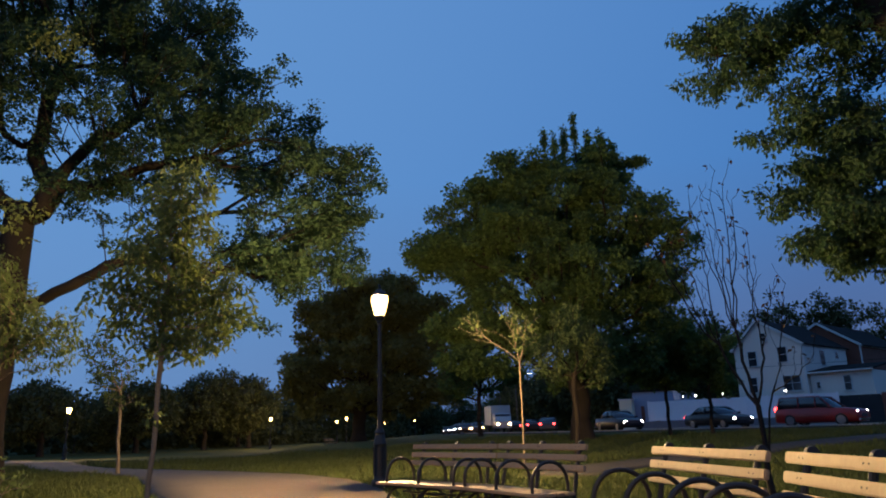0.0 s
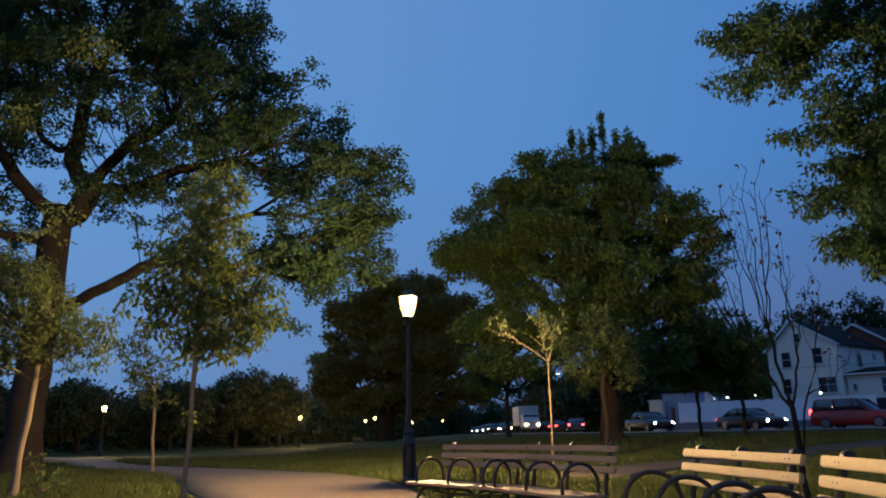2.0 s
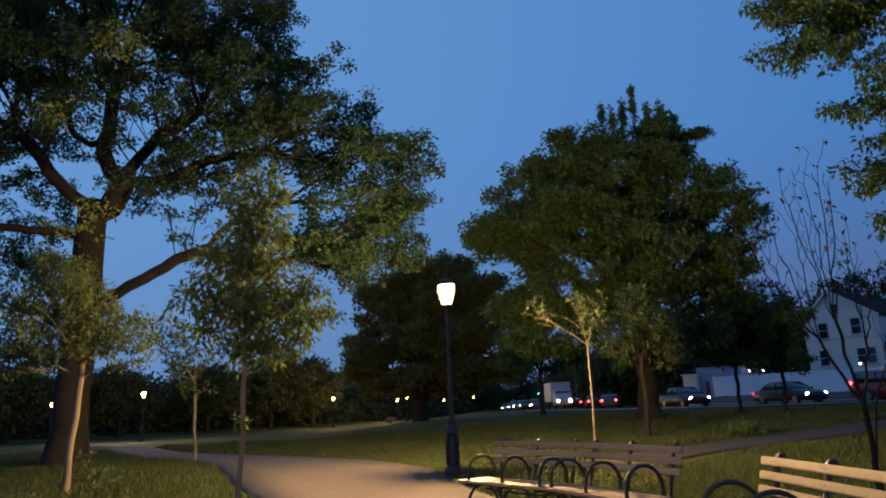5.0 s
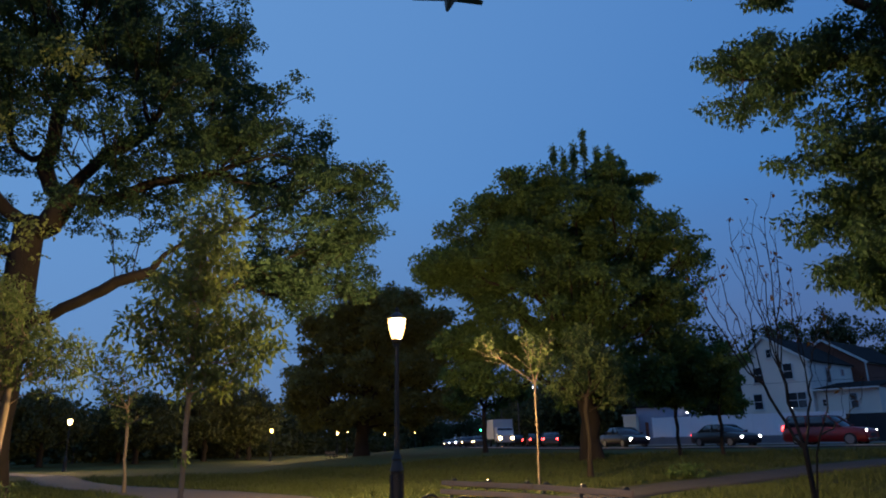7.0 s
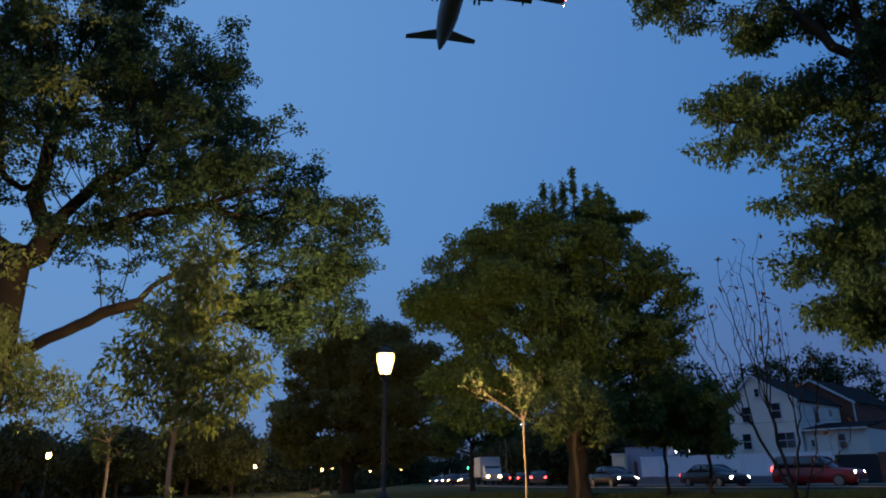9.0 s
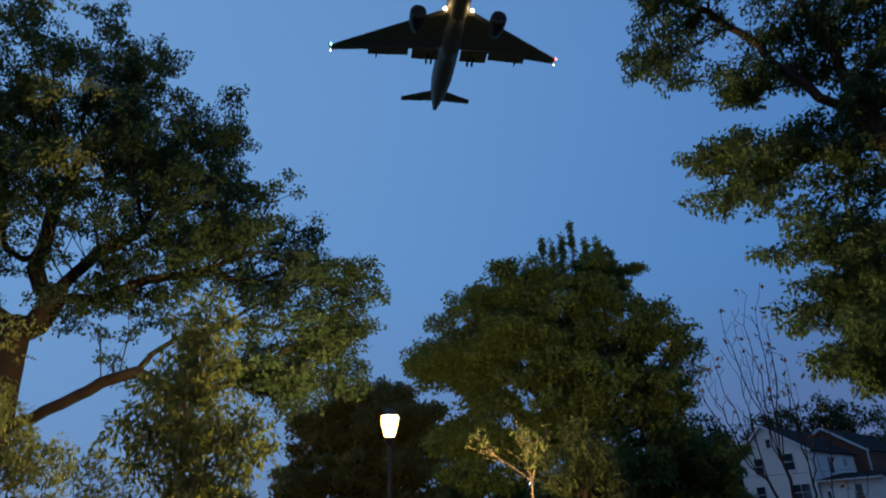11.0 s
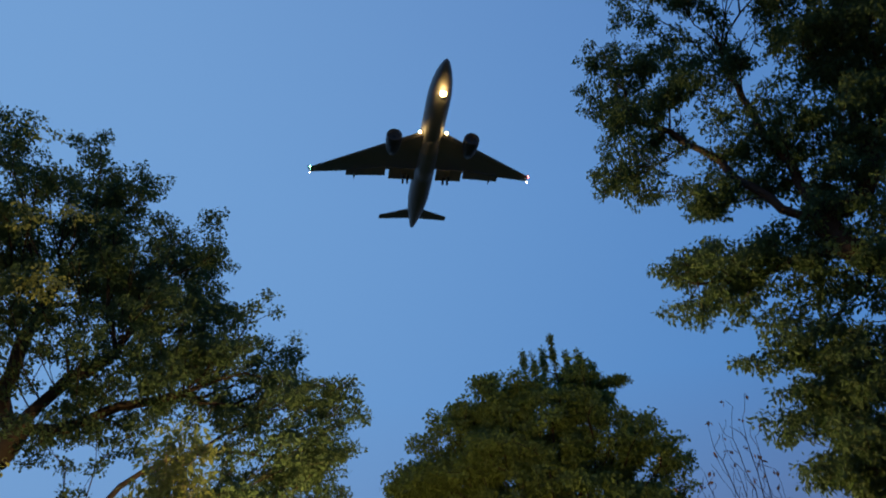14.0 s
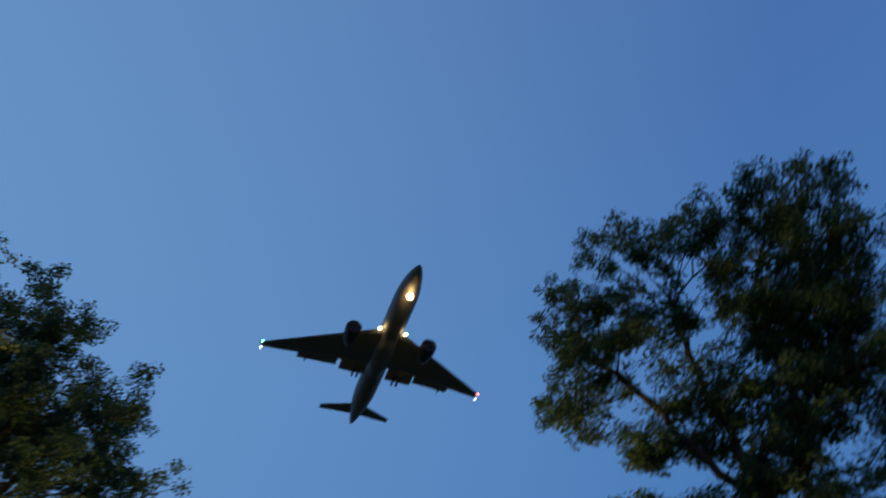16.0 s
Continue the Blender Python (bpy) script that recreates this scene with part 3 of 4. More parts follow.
tree("young_maple", "thin young tree with sparse leaves beside the path", (-10.2, 21.5, 0.0), (-10.3, 21.4, 2.5),
     [(-10.5, 21.3, 3.1, 0.75, 0.8, 0.8), (-10.8, 21.2, 4.1, 0.4, 0.4, 0.5), (-10.2, 21.4, 2.3, 0.6, 0.6, 0.3), (-11.3, 21.0, 3.8, 0.3, 0.3, 0.5, 0.6)],
     130, 0.05, 0.006, 14, 0.16, 0.13, M_LEAF_Y, 61, M_BARK_P, seg=0.3, group="young trees", bend=0.02, leafed=0.8, alpha=0.6)
tree("street_tree", "small leafy tree lit by the park lamp", (4.0, 22.3, gz(4, 22.3)), (4.05, 22.3, 2.6),
     [(4.1, 22.3, 3.9, 0.9, 1.0, 1.1), (3.3, 22.4, 3.2, 0.7, 0.7, 0.8), (4.85, 22.2, 3.0, 0.7, 0.7, 0.9)],
     210, 0.085, 0.005, 15, 0.17, 0.13, M_LEAF_Y, 67, seg=0.3, bend=0.03, alpha=0.6)
tree("sapling", "thin sapling with bare twigs and yellow-green leaves", (1.87, 17.6, gz(1.87, 17.6)), (1.89, 17.58, 2.7),
     [(1.9, 17.6, 3.5, 0.35, 0.4, 0.6, 1.5), (1.7, 17.6, 4.0, 0.3, 0.3, 0.3), (2.3, 17.6, 3.7, 0.3, 0.3, 0.5), (0.75, 17.6, 3.7, 0.45, 0.3, 0.4, 1.2)],
     80, 0.030, 0.0045, 9, 0.09, 0.11, M_LEAF_Y, 71, M_BARK_P, seg=0.25, bend=0.012, alpha=0.75, leafed=0.62, wiggle=0.06, rise=0.9)
tree("shrub", "low dark tuft of tall grass on the lawn", (6.6, 20.9, gz(6.6, 20.9)), (6.6, 20.9, gz(6.6, 20.9) + 0.1), [(6.6, 20.9, 0.42, 0.5, 0.4, 0.22), (6.2, 21.0, 0.36, 0.3, 0.3, 0.16)], 30, 0.012, 0.004, 16, 0.14, 0.16, M_LEAF_D, 76, seg=0.15, category="shrub", slim=0.25)
tree("shrub", "small leafy root shoots at the lawn edge", (-7.3, 11.3, 0.0), (-7.3, 11.3, 0.25), [(-7.3, 11.3, 0.6, 0.3, 0.3, 0.4), (-7.0, 11.4, 0.4, 0.2, 0.2, 0.2)], 16, 0.015, 0.004, 5, 0.1, 0.11, M_LEAF_Y, 75, M_BARK_P, seg=0.12, category="shrub")


def stemmed_shrub(base, fork, low, forks, stems, seed):
    """Upright, nearly bare stems that fan from a short forked trunk, with fine side twigs."""
    rng = np.random.default_rng(seed)
    top = thing("bare_shrub_tree", pose(*base), "nearly leafless young tree with upright stems and withered leaves", "tree")
    o = np.array(base)
    pts, par = [np.array([0, 0, -0.1])], [-1]

    def run(start, goal, bow, n):
        a, i = pts[start], start
        for k in range(1, n + 1):
            s = k / n
            p = a + (goal - a) * np.array([s ** bow, s ** bow, s]) + rng.normal(size=3) * 0.012
            pts.append(p)
            par.append(i)
            i = len(pts) - 1
        return i

    f = run(0, np.array(fork) - o, 1.0, 6)
    starts = {"fork": f, "low": 4}
    starts["side"] = run(3, np.array(low) - o, 0.8, 4)
    for key, p in forks:
        starts[key] = run(f, np.array(p) - o, 0.8, 5)
    leafy = []
    for x, y, z, bow, src in stems:
        first = len(pts)
        run(starts[src], np.array((x, y, z)) - o, bow, 9)
        row = list(range(first, len(pts)))
        leafy += [pts[row[-1]], pts[row[-2]]]
        for i in row[2:]:
            if rng.random() < 0.75:
                d = np.array([rng.choice((-1, 1)) * rng.uniform(0.03, 0.13), rng.normal() * 0.05, rng.uniform(0.12, 0.32)])
                e = run(i, pts[i] + d, 0.7, 3)
                leafy.append(pts[e])
    P = np.array(pts)
    wood_mesh("trunk", P, np.array(par), 0.035, 0.0030, M_BARK, top, n_trunk=6)
    L = np.array(leafy)
    leaf_mesh("withered_leaves", rng, L[rng.random(len(L)) < 0.55], 2, 0.04, 0.055, M_LEAF_B, top, 0.7, 0.55)


stemmed_shrub((3.38, 6.90, 0.0), (3.31, 6.92, 1.18), (3.48, 6.90, 1.30),
              [("left", (3.20, 6.94, 1.95)), ("right", (3.46, 6.92, 1.75)), ("outer", (3.02, 6.97, 1.80))], [
    (2.90, 7.0, 3.54, 0.8, "left"), (3.02, 6.95, 3.47, 0.8, "left"), (3.13, 6.95, 3.60, 0.9, "left"), (3.29, 6.95, 3.60, 0.9, "left"), (3.36, 6.9, 3.42, 0.8, "left"), (3.45, 6.9, 3.05, 0.7, "right"),
    (2.74, 7.05, 3.14, 0.75, "outer"), (2.62, 7.05, 2.88, 0.75, "outer"), (2.46, 7.1, 3.0, 0.7, "outer"), (2.96, 6.95, 2.9, 0.7, "outer"),
    (3.62, 6.9, 2.45, 0.8, "right"), (3.40, 6.9, 2.75, 0.8, "right"), (3.78, 6.9, 2.46, 0.7, "side"), (3.92, 6.85, 1.62, 0.8, "side")], 79)
for k, (bx, by, lob) in enumerate(((9.6, 31.2, [(9.3, 31.3, 3.8, 1.5, 1.4, 1.2), (10.2, 31, 3.4, 1.2, 1.2, 1.0)]), (11.3, 30.6, [(11.3, 30.7, 3.3, 1.5, 1.4, 0.9), (12.2, 30.4, 2.7, 0.6, 0.8, 0.5), (10.6, 30.8, 4.4, 1.2, 1.1, 0.9), (11.9, 30.5, 4.3, 1.0, 1.1, 0.8)]))):
    tree("street_tree", "small dark leafy tree near the kerb", (bx, by, gz(bx, by)), (bx, by, 2.6), lob, 420, 0.075, 0.006, 26, 0.24, 0.17, M_LEAF_D, 83 + k, seg=0.4, group="kerb trees", bend=0.03, clump=0.4)


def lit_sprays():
    """Low sprays of the oak that catch the lamp, its light put into their paler leaf colour."""
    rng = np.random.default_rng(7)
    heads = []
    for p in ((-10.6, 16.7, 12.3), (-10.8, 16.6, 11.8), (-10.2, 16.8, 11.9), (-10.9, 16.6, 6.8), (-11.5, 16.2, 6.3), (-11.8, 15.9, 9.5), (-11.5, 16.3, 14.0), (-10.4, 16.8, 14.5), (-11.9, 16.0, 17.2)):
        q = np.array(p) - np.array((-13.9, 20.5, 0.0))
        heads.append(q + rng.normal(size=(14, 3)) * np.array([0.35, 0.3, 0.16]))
    ob = leaf_mesh("new_leaves", rng, np.concatenate(heads), 10, 0.24, 0.13, M_LEAF_LIT, LEFT_OAK, 0.6, 0.6)
    tagged(ob, "oak leaves coloured pale yellow-green for lamp light")


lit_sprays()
far = np.random.default_rng(5)
for k, (bx, by, hh, rr) in enumerate(((-62, 62, 9, 6), (-54, 70, 8.2, 5), (-46, 78, 8.0, 5), (-39, 86, 8.5, 5), (-33.5, 94, 10.3, 4.2), (-28.5, 97, 9.4, 4.2), (-44, 92, 7, 5), (-34, 110, 8, 6), (-70, 72, 9, 6),
                                      (12, 100, 9, 4.5), (14, 84, 10, 4.5), (17, 73, 9, 3.5), (12, 130, 11, 5), (18, 84, 10, 5), (43, 92, 18, 6.5), (51, 88, 17.5, 6), (60, 84, 16, 6), (30, 84, 15.5, 5), (-9, 190, 10, 6), (3, 240, 12, 8), (58, 60, 11, 6))):
    tree("park_tree" if bx < 0 else "backyard_tree", "dark tree in the distance", (bx, by, gz(bx, by)), (bx, by, 2.2),
         [(bx, by, hh * 0.55, rr, rr, hh * 0.38), (bx + far.normal() * 2, by, hh * 0.78, rr * 0.5, rr * 0.5, hh * 0.2), (bx - rr * 0.5, by, hh * 0.4, rr * 0.6, rr * 0.6, hh * 0.3)],
         320, 0.3, 0.03, 34, 0.85, 0.46, M_FAR, 100 + k, seg=1.2, group="distant trees")


def far_woods():
    """The closed wood that bounds the park and the yards, too far off to tell its trees apart."""
    rng = np.random.default_rng(9)
    line = sample_line([(-150, 40), (-95, 75), (-62, 96), (-40, 122), (-26, 156), (-12, 200), (-6, 340)], 1.0)
    line2 = sample_line([(10, 330), (13, 190), (17, 130), (24, 100), (40, 96), (70, 80), (120, 40)], 1.0)
    cen = []
    for ln, hh in ((line, 7.2), (line2, 8.0)):
        d = np.arange(len(ln))
        top = hh + 1.3 * np.sin(d * 0.31) + 0.9 * np.sin(d * 0.83 + 1) + 0.5 * np.sin(d * 1.9)
        k = rng.integers(0, len(ln), 8000)
        c = np.column_stack([ln[k] + rng.normal(size=(8000, 2)) * 2.2, rng.random(8000) ** 0.85 * top[k]])
        cen.append(c)
    k = rng.integers(0, len(line), 4000)
    cen.append(np.column_stack([line[k] * 0.96 + rng.normal(size=(4000, 2)), rng.random(4000) * 2.6]))
    ob = leaf_mesh("distant_woods", rng, np.concatenate(cen), 9, 1.3, 0.8, M_FAR, None, slim=0.75)
    tagged(ob, "dark closed line of distant trees", "woods", kind="stuff")


far_woods()


# ---- benches ----
BENCH_L = 1.5


def arch_pts(y0, y1, z0, top, n=14, x=0.0):
    yc, ry = (y0 + y1) / 2, (y1 - y0) / 2
    pts = [(x, y0, z0)]
    for i in range(n + 1):
        a = math.pi * (1 - i / n)
        pts.append((x, yc + ry * math.cos(a), z0 + (top - z0) * (0.35 + 0.65 * math.sin(a)) if 0 < i < n else z0 + (top - z0) * 0.35))
    pts.append((x, y1, z0))
    return pts


def bench_thing(m, label):
    """Length along x, the front at -y, the ground at 0."""
    b = thing("park_bench", m, label, "bench", "benches along the path")
    h = BENCH_L / 2
    tilt = pose(0, 0.235, 0.44, -14)
    for z in (0.205, 0.302, 0.400):
        part("back_slat", boxed(-h, h, -0.016, 0.016, z - 0.029, z + 0.029, 0.007, tilt), M_WOOD, b)
    for y in (-0.22, -0.11, 0.0, 0.11):
        part("seat_slat", boxed(-h, h, y - 0.048, y + 0.048, 0.415, 0.445, 0.008), M_WOOD, b)
    for x in (-h + 0.16, 0.0, h - 0.16):
        part("hoop_arm", tube(bmesh.new(), arch_pts(-0.21, 0.20, 0.41, 0.71, x=x), 0.017), M_IRON, b)
        part("hoop_leg", tube(bmesh.new(), arch_pts(-0.24, 0.22, 0.0, 0.385, x=x), 0.017), M_IRON, b)
        bm = tube(bmesh.new(), [(x + 0.03, 0.24, 0.0), (x + 0.03, 0.245, 0.40), (x + 0.03, 0.285, 0.60), (x + 0.03, 0.355, 0.850)], 0.019)
        post = part("back_post", bm, M_IRON, b)
        part("scroll_end", lathe(bmesh.new(), ((0.008, -0.018), (0.034, -0.016), (0.036, 0.0), (0.034, 0.016), (0.008, 0.018)), 14, pose(x + 0.03, 0.372, 0.852, 0, 90)), M_IRON, post)
        part("seat_bar", boxed(x - 0.02, x + 0.02, -0.26, 0.24, 0.385, 0.413), M_IRON, b)
        for z in (0.205, 0.302, 0.400):
            for dx in (-0.012, 0.03):
                part("bolt", lathe(bmesh.new(), ((0.0045, 0), (0.004, 0.003)), 8, tilt @ pose(x + 0.02 + dx, -0.0165, z, 90)), M_IRON, b)
    part("stretcher", tube(bmesh.new(), [(-h + 0.16, 0.03, 0.33), (0, 0.03, 0.31), (h - 0.16, 0.03, 0.33)], 0.012), M_IRON, b)
    for sx in (-1, 1):
        part("back_brace", tube(bmesh.new(), [(sx * (h - 0.16), 0.30, 0.60), (sx * h * 0.42, 0.29, 0.66), (0.03, 0.30, 0.60)], 0.009, 6), M_IRON, b)
    return b


def bench_at(left, right, label):
    """From the ends of the top slat, on plan."""
    l, r = Vector((*left, 0)), Vector((*right, 0))
    d = (r - l).normalized()
    ang = math.degrees(math.atan2(d.y, d.x))
    mid = (l + r) / 2 - Vector((-d.y, d.x, 0)) * 0.33
    bench_thing(pose(mid.x, mid.y, gz(mid.x, mid.y) + 0.0, 0, 0, ang), label)


BENCHES = [
    ((-0.32, 8.64), (0.66, 7.56), "weathered wooden slat bench with black iron hoops beside the lamp"),
    ((0.68, 7.56), (1.42, 6.30), "weathered wooden slat bench with black iron hoop arms"),
    ((1.69, 4.97), (1.90, 3.53), "warm-lit wooden slat bench with black iron hoops"),
    ((1.94, 3.36), (1.90, 1.88), "warm-lit wooden slat bench with black hoops beside the path"),
]
for e in BENCHES:
    bench_at(*e)


# ---- park lamps ----
def park_lamp(x, y, label, power=0.0, h=3.6):
    top = thing("park_lamp", pose(x, y, gz(x, y)), label, "lamp post", "park lamps")
    bm = lathe(bmesh.new(), ((0.17, 0), (0.17, 0.10), (0.14, 0.14), (0.125, 0.20), (0.12, 0.75), (0.135, 0.80), (0.12, 0.86), (0.09, 0.98), (0.105, 1.02), (0.06, 1.10), (0.05, 1.18)), 16)
    base = part("base", bm, M_IRON, top)
    for i in range(8):
        part("rib", boxed(0.110, 0.135, -0.016, 0.016, 0.22, 0.74, 0, pose(0, 0, 0, 0, 0, i * 45)), M_IRON, base)
    part("pole", lathe(bmesh.new(), ((0.05, 1.15), (0.045, 2.0), (0.036, h - 0.42), (0.06, h - 0.40), (0.05, h - 0.36)), 14), M_IRON, top)
    part("collar", lathe(bmesh.new(), ((0.075, h - 0.36), (0.10, h - 0.32), (0.11, h - 0.27), (0.10, h - 0.262)), 16), M_IRON, top)
    g = part("globe", lathe(bmesh.new(), ((0.095, h - 0.26), (0.125, h - 0.18), (0.165, h - 0.02), (0.18, h + 0.08), (0.165, h + 0.14)), 18), M_SODIUM if y < 20 else M_SODIUM_F, top, "glowing amber glass globe")
    soft(g)
    if power:
        g.visible_shadow = False
        bulb = bpy.data.lights.new("sodium_bulb", "POINT")
        bulb.energy, bulb.color, bulb.shadow_soft_size = power, (1.0, 0.62, 0.24), 0.09
        lit = new("sodium_bulb", bulb)
        lit.parent, lit.location = top, (0, 0, h - 0.15)
    part("cap", lathe(bmesh.new(), ((0.19, h + 0.145), (0.16, h + 0.19), (0.10, h + 0.25), (0.05, h + 0.28), (0.03, h + 0.31), (0.035, h + 0.34), (0.008, h + 0.40)), 16), M_IRON, top)
    return top


park_lamp(-1.30, 13.6, "black iron park lamp with glowing amber globe", 7600.0)
# unseen lamp across the path from the benches, added for their warm light
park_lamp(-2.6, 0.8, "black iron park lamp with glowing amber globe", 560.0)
for x, y, p in ((-29.0, 52.3, 3600.0), (-22.8, 86.8, 3000.0), (-19.9, 118, 3000.0), (-15.5, 100, 2500.0), (-15.1, 149, 0), (-44, 63, 0), (-52, 96, 0), (-37, 120, 0), (-10, 170, 0)):
    park_lamp(x, y, "distant black park lamp glowing amber", p)
bench_at((-12.7, 73.6), (-13.9, 74.5), "small distant bench under a park lamp")


# ---- street: vehicles ----
def loft(bm, sections):
    """sections: lists of points, the same number each, joined in turn and closed at both ends."""
    rings = [[bm.verts.new(p) for p in s] for s in sections]
    n = len(rings[0])
    for a, b in zip(rings, rings[1:]):
        for i in range(n):
            bm.faces.new((a[i], a[(i + 1) % n], b[(i + 1) % n], b[i]))
    bm.faces.new(rings[0][::-1])
    bm.faces.new(rings[-1])
    bmesh.ops.recalc_face_normals(bm, faces=bm.faces)
    return bm


def ring_of(x, w, z0, z1, tuck=0.08):
    """A car's cross-section at x: rounded at sill and shoulder."""
    return [(x, -w + tuck, z0), (x, -w, z0 + 0.12), (x, -w, (z0 + z1) / 2), (x, -w + 0.04, z1 - 0.06), (x, -w + 0.14, z1), (x, w - 0.14, z1), (x, w - 0.04, z1 - 0.06), (x, w, (z0 + z1) / 2), (x, w, z0 + 0.12), (x, w - tuck, z0)]


def car(name, m, label, paint, length=4.7, width=1.82, height=1.45, belt=0.90, tall=False, head=None, group="cars on the street"):
    """Points along +x; the ground at 0."""
    head = head or M_HEAD
    top = thing(name, m, label, "car", group)
    w, L, g = width / 2, length / 2, 0.22
    hood = belt - 0.02 if tall else belt - 0.06
    part_body = loft(bmesh.new(), [ring_of(-L, w * 0.86, g + 0.12, belt - 0.10), ring_of(-L + 0.12, w * 0.95, g + 0.02, belt), ring_of(-L * 0.6, w, g, belt + 0.02), ring_of(0, w, g, belt + 0.02), ring_of(L * 0.42, w, g, belt),
                                   ring_of(L * 0.78, w * 0.97, g, hood - 0.05), ring_of(L - 0.12, w * 0.90, g + 0.02, hood - 0.14), ring_of(L, w * 0.80, g + 0.12, hood - 0.24)])
    soft(part("body", part_body, paint, top))
    rear = -L + 0.18 if tall else -L * 0.70
    r1 = -L + 0.42 if tall else -L * 0.34
    f1, f0 = (L * 0.16, L * 0.46) if tall else (L * 0.10, L * 0.45)

    def gring(x, ww, z0, z1):
        return [(x, -ww, z0), (x, -ww + 0.02, (z0 + z1) / 2), (x, -ww + 0.08, z1), (x, ww - 0.08, z1), (x, ww - 0.02, (z0 + z1) / 2), (x, ww, z0)]
    soft(part("glasshouse", loft(bmesh.new(), [gring(rear, w - 0.07, belt - 0.02, belt + 0.02), gring(r1, w - 0.14, belt - 0.02, height - 0.07), gring(f1, w - 0.14, belt - 0.02, height - 0.07), gring(f0, w - 0.08, belt - 0.02, belt + 0.02)]), M_GLASS, top, "dark glass"))
    part("roof", loft(bmesh.new(), [[(r1 - 0.05, -w + 0.24, height - 0.085), (r1 - 0.05, w - 0.24, height - 0.085), (r1 + 0.05, w - 0.26, height - 0.02), (r1 + 0.05, -w + 0.26, height - 0.02)], [(f1 + 0.05, -w + 0.24, height - 0.085), (f1 + 0.05, w - 0.24, height - 0.085), (f1 - 0.05, w - 0.26, height - 0.02), (f1 - 0.05, -w + 0.26, height - 0.02)]]), paint, top)
    for x0, x1 in (((rear + 0.06, r1), (r1 * 0.2 - 0.1, r1 * 0.2 - 0.1), (f0 - 0.04, f1)) if not tall else ((rear + 0.04, r1), (r1 * 0.45, r1 * 0.45), (0.12, 0.12), (f0 - 0.04, f1))):
        for s in (-1, 1):
            part("pillar", tube(bmesh.new(), [(x0, s * (w - 0.075), belt), (x1, s * (w - 0.165), height - 0.075)], 0.035, 6), paint, top)
    wr = 0.37 if tall else 0.32
    for x in (-L * 0.60, L * 0.62):
        for s in (-1, 1):
            wheel = part("wheel", lathe(bmesh.new(), ((wr - 0.10, -0.10), (wr - 0.03, -0.11), (wr, -0.08), (wr, 0.08), (wr - 0.03, 0.11), (wr - 0.10, 0.10)), 20, pose(x, s * (w - 0.10), wr, 90)), M_TYRE, top)
            rim = lathe(bmesh.new(), ((wr - 0.11, -0.115), (wr - 0.13, -0.10), (0.05, -0.09), (0.05, 0.09), (wr - 0.13, 0.10), (wr - 0.11, 0.115)), 14, pose(x, s * (w - 0.10), wr, 90))
            part("rim", rim, M_ALLOY, wheel)
    for s in (-1, 1):
        soft(part("headlight", lathe(bmesh.new(), ((0.03, -0.09), (0.10, -0.07), (0.14, 0.0), (0.10, 0.07), (0.03, 0.09)), 14, pose(L - 0.11, s * w * 0.70, hood - 0.29, 0, 90)), head, top, "bright headlight"))
        part("tail_light", boxed(-L - 0.01, -L + 0.14, s * w * 0.74 - 0.10, s * w * 0.74 + 0.12, belt - 0.26, belt - (-0.12 if tall else 0.06), 0.02), M_TAIL, top, "red tail light")
        part("mirror", boxed(f0 - 0.22, f0 - 0.08, s * (w + 0.06) - 0.07, s * (w + 0.06) + 0.07, belt, belt + 0.13, 0.03), paint, top)
    part("bumper", boxed(L - 0.10, L + 0.05, -w * 0.78, w * 0.78, g + 0.08, g + 0.26, 0.05), M_CHROME if tall else paint, top)
    part("rear_bumper", boxed(-L - 0.06, -L + 0.10, -w * 0.82, w * 0.82, g + 0.10, g + 0.30, 0.05), M_CHROME if tall else paint, top)
    part("grille", boxed(L - 0.05, L + 0.012, -w * 0.40, w * 0.40, g + 0.28, g + 0.48, 0.01), M_PLANE_D, top)
    return top


HEAD1 = math.degrees(math.atan2(D1[1], D1[0]))


def on_street(x, y, ang):
    return pose(x, y, gz(x, y) + 0.035, 0, 0, ang)


car("suv", on_street(22.9, 44.2, -51), "dark red sport utility vehicle in the traffic queue", M_RED, 5.0, 1.95, 1.84, 1.10, True)
car("sedan", on_street(17.0, 45.6, -70), "black sedan with headlights on waiting in the queue", M_BLACKP, 4.7, 1.8, 1.42, 0.92)
car("sedan", on_street(12.0, 51.6, -76), "dark grey sedan with headlights on behind the trees", M_BLACKP, 4.6, 1.8, 1.45, 0.92)
car("sedan", on_street(0.5, 110, -92), "distant car with bright white headlights", M_GREYP, 4.6, 1.8, 1.45, 0.92, head=M_HEADB, group="distant traffic")
car("sedan", on_street(1.2, 98, -88), "distant car with warm headlights", M_BLACKP, 4.6, 1.8, 1.45, 0.92, head=M_AMBER, group="distant traffic")
car("sedan", on_street(9.6, 73, 80), "distant car with red tail lights", M_GREYP, 4.6, 1.8, 1.45, 0.92, group="distant traffic")
car("sedan", on_street(-2.0, 150, -92), "distant car with warm headlights", M_GREYP, 4.6, 1.8, 1.45, 0.92, head=M_AMBER, group="distant traffic")


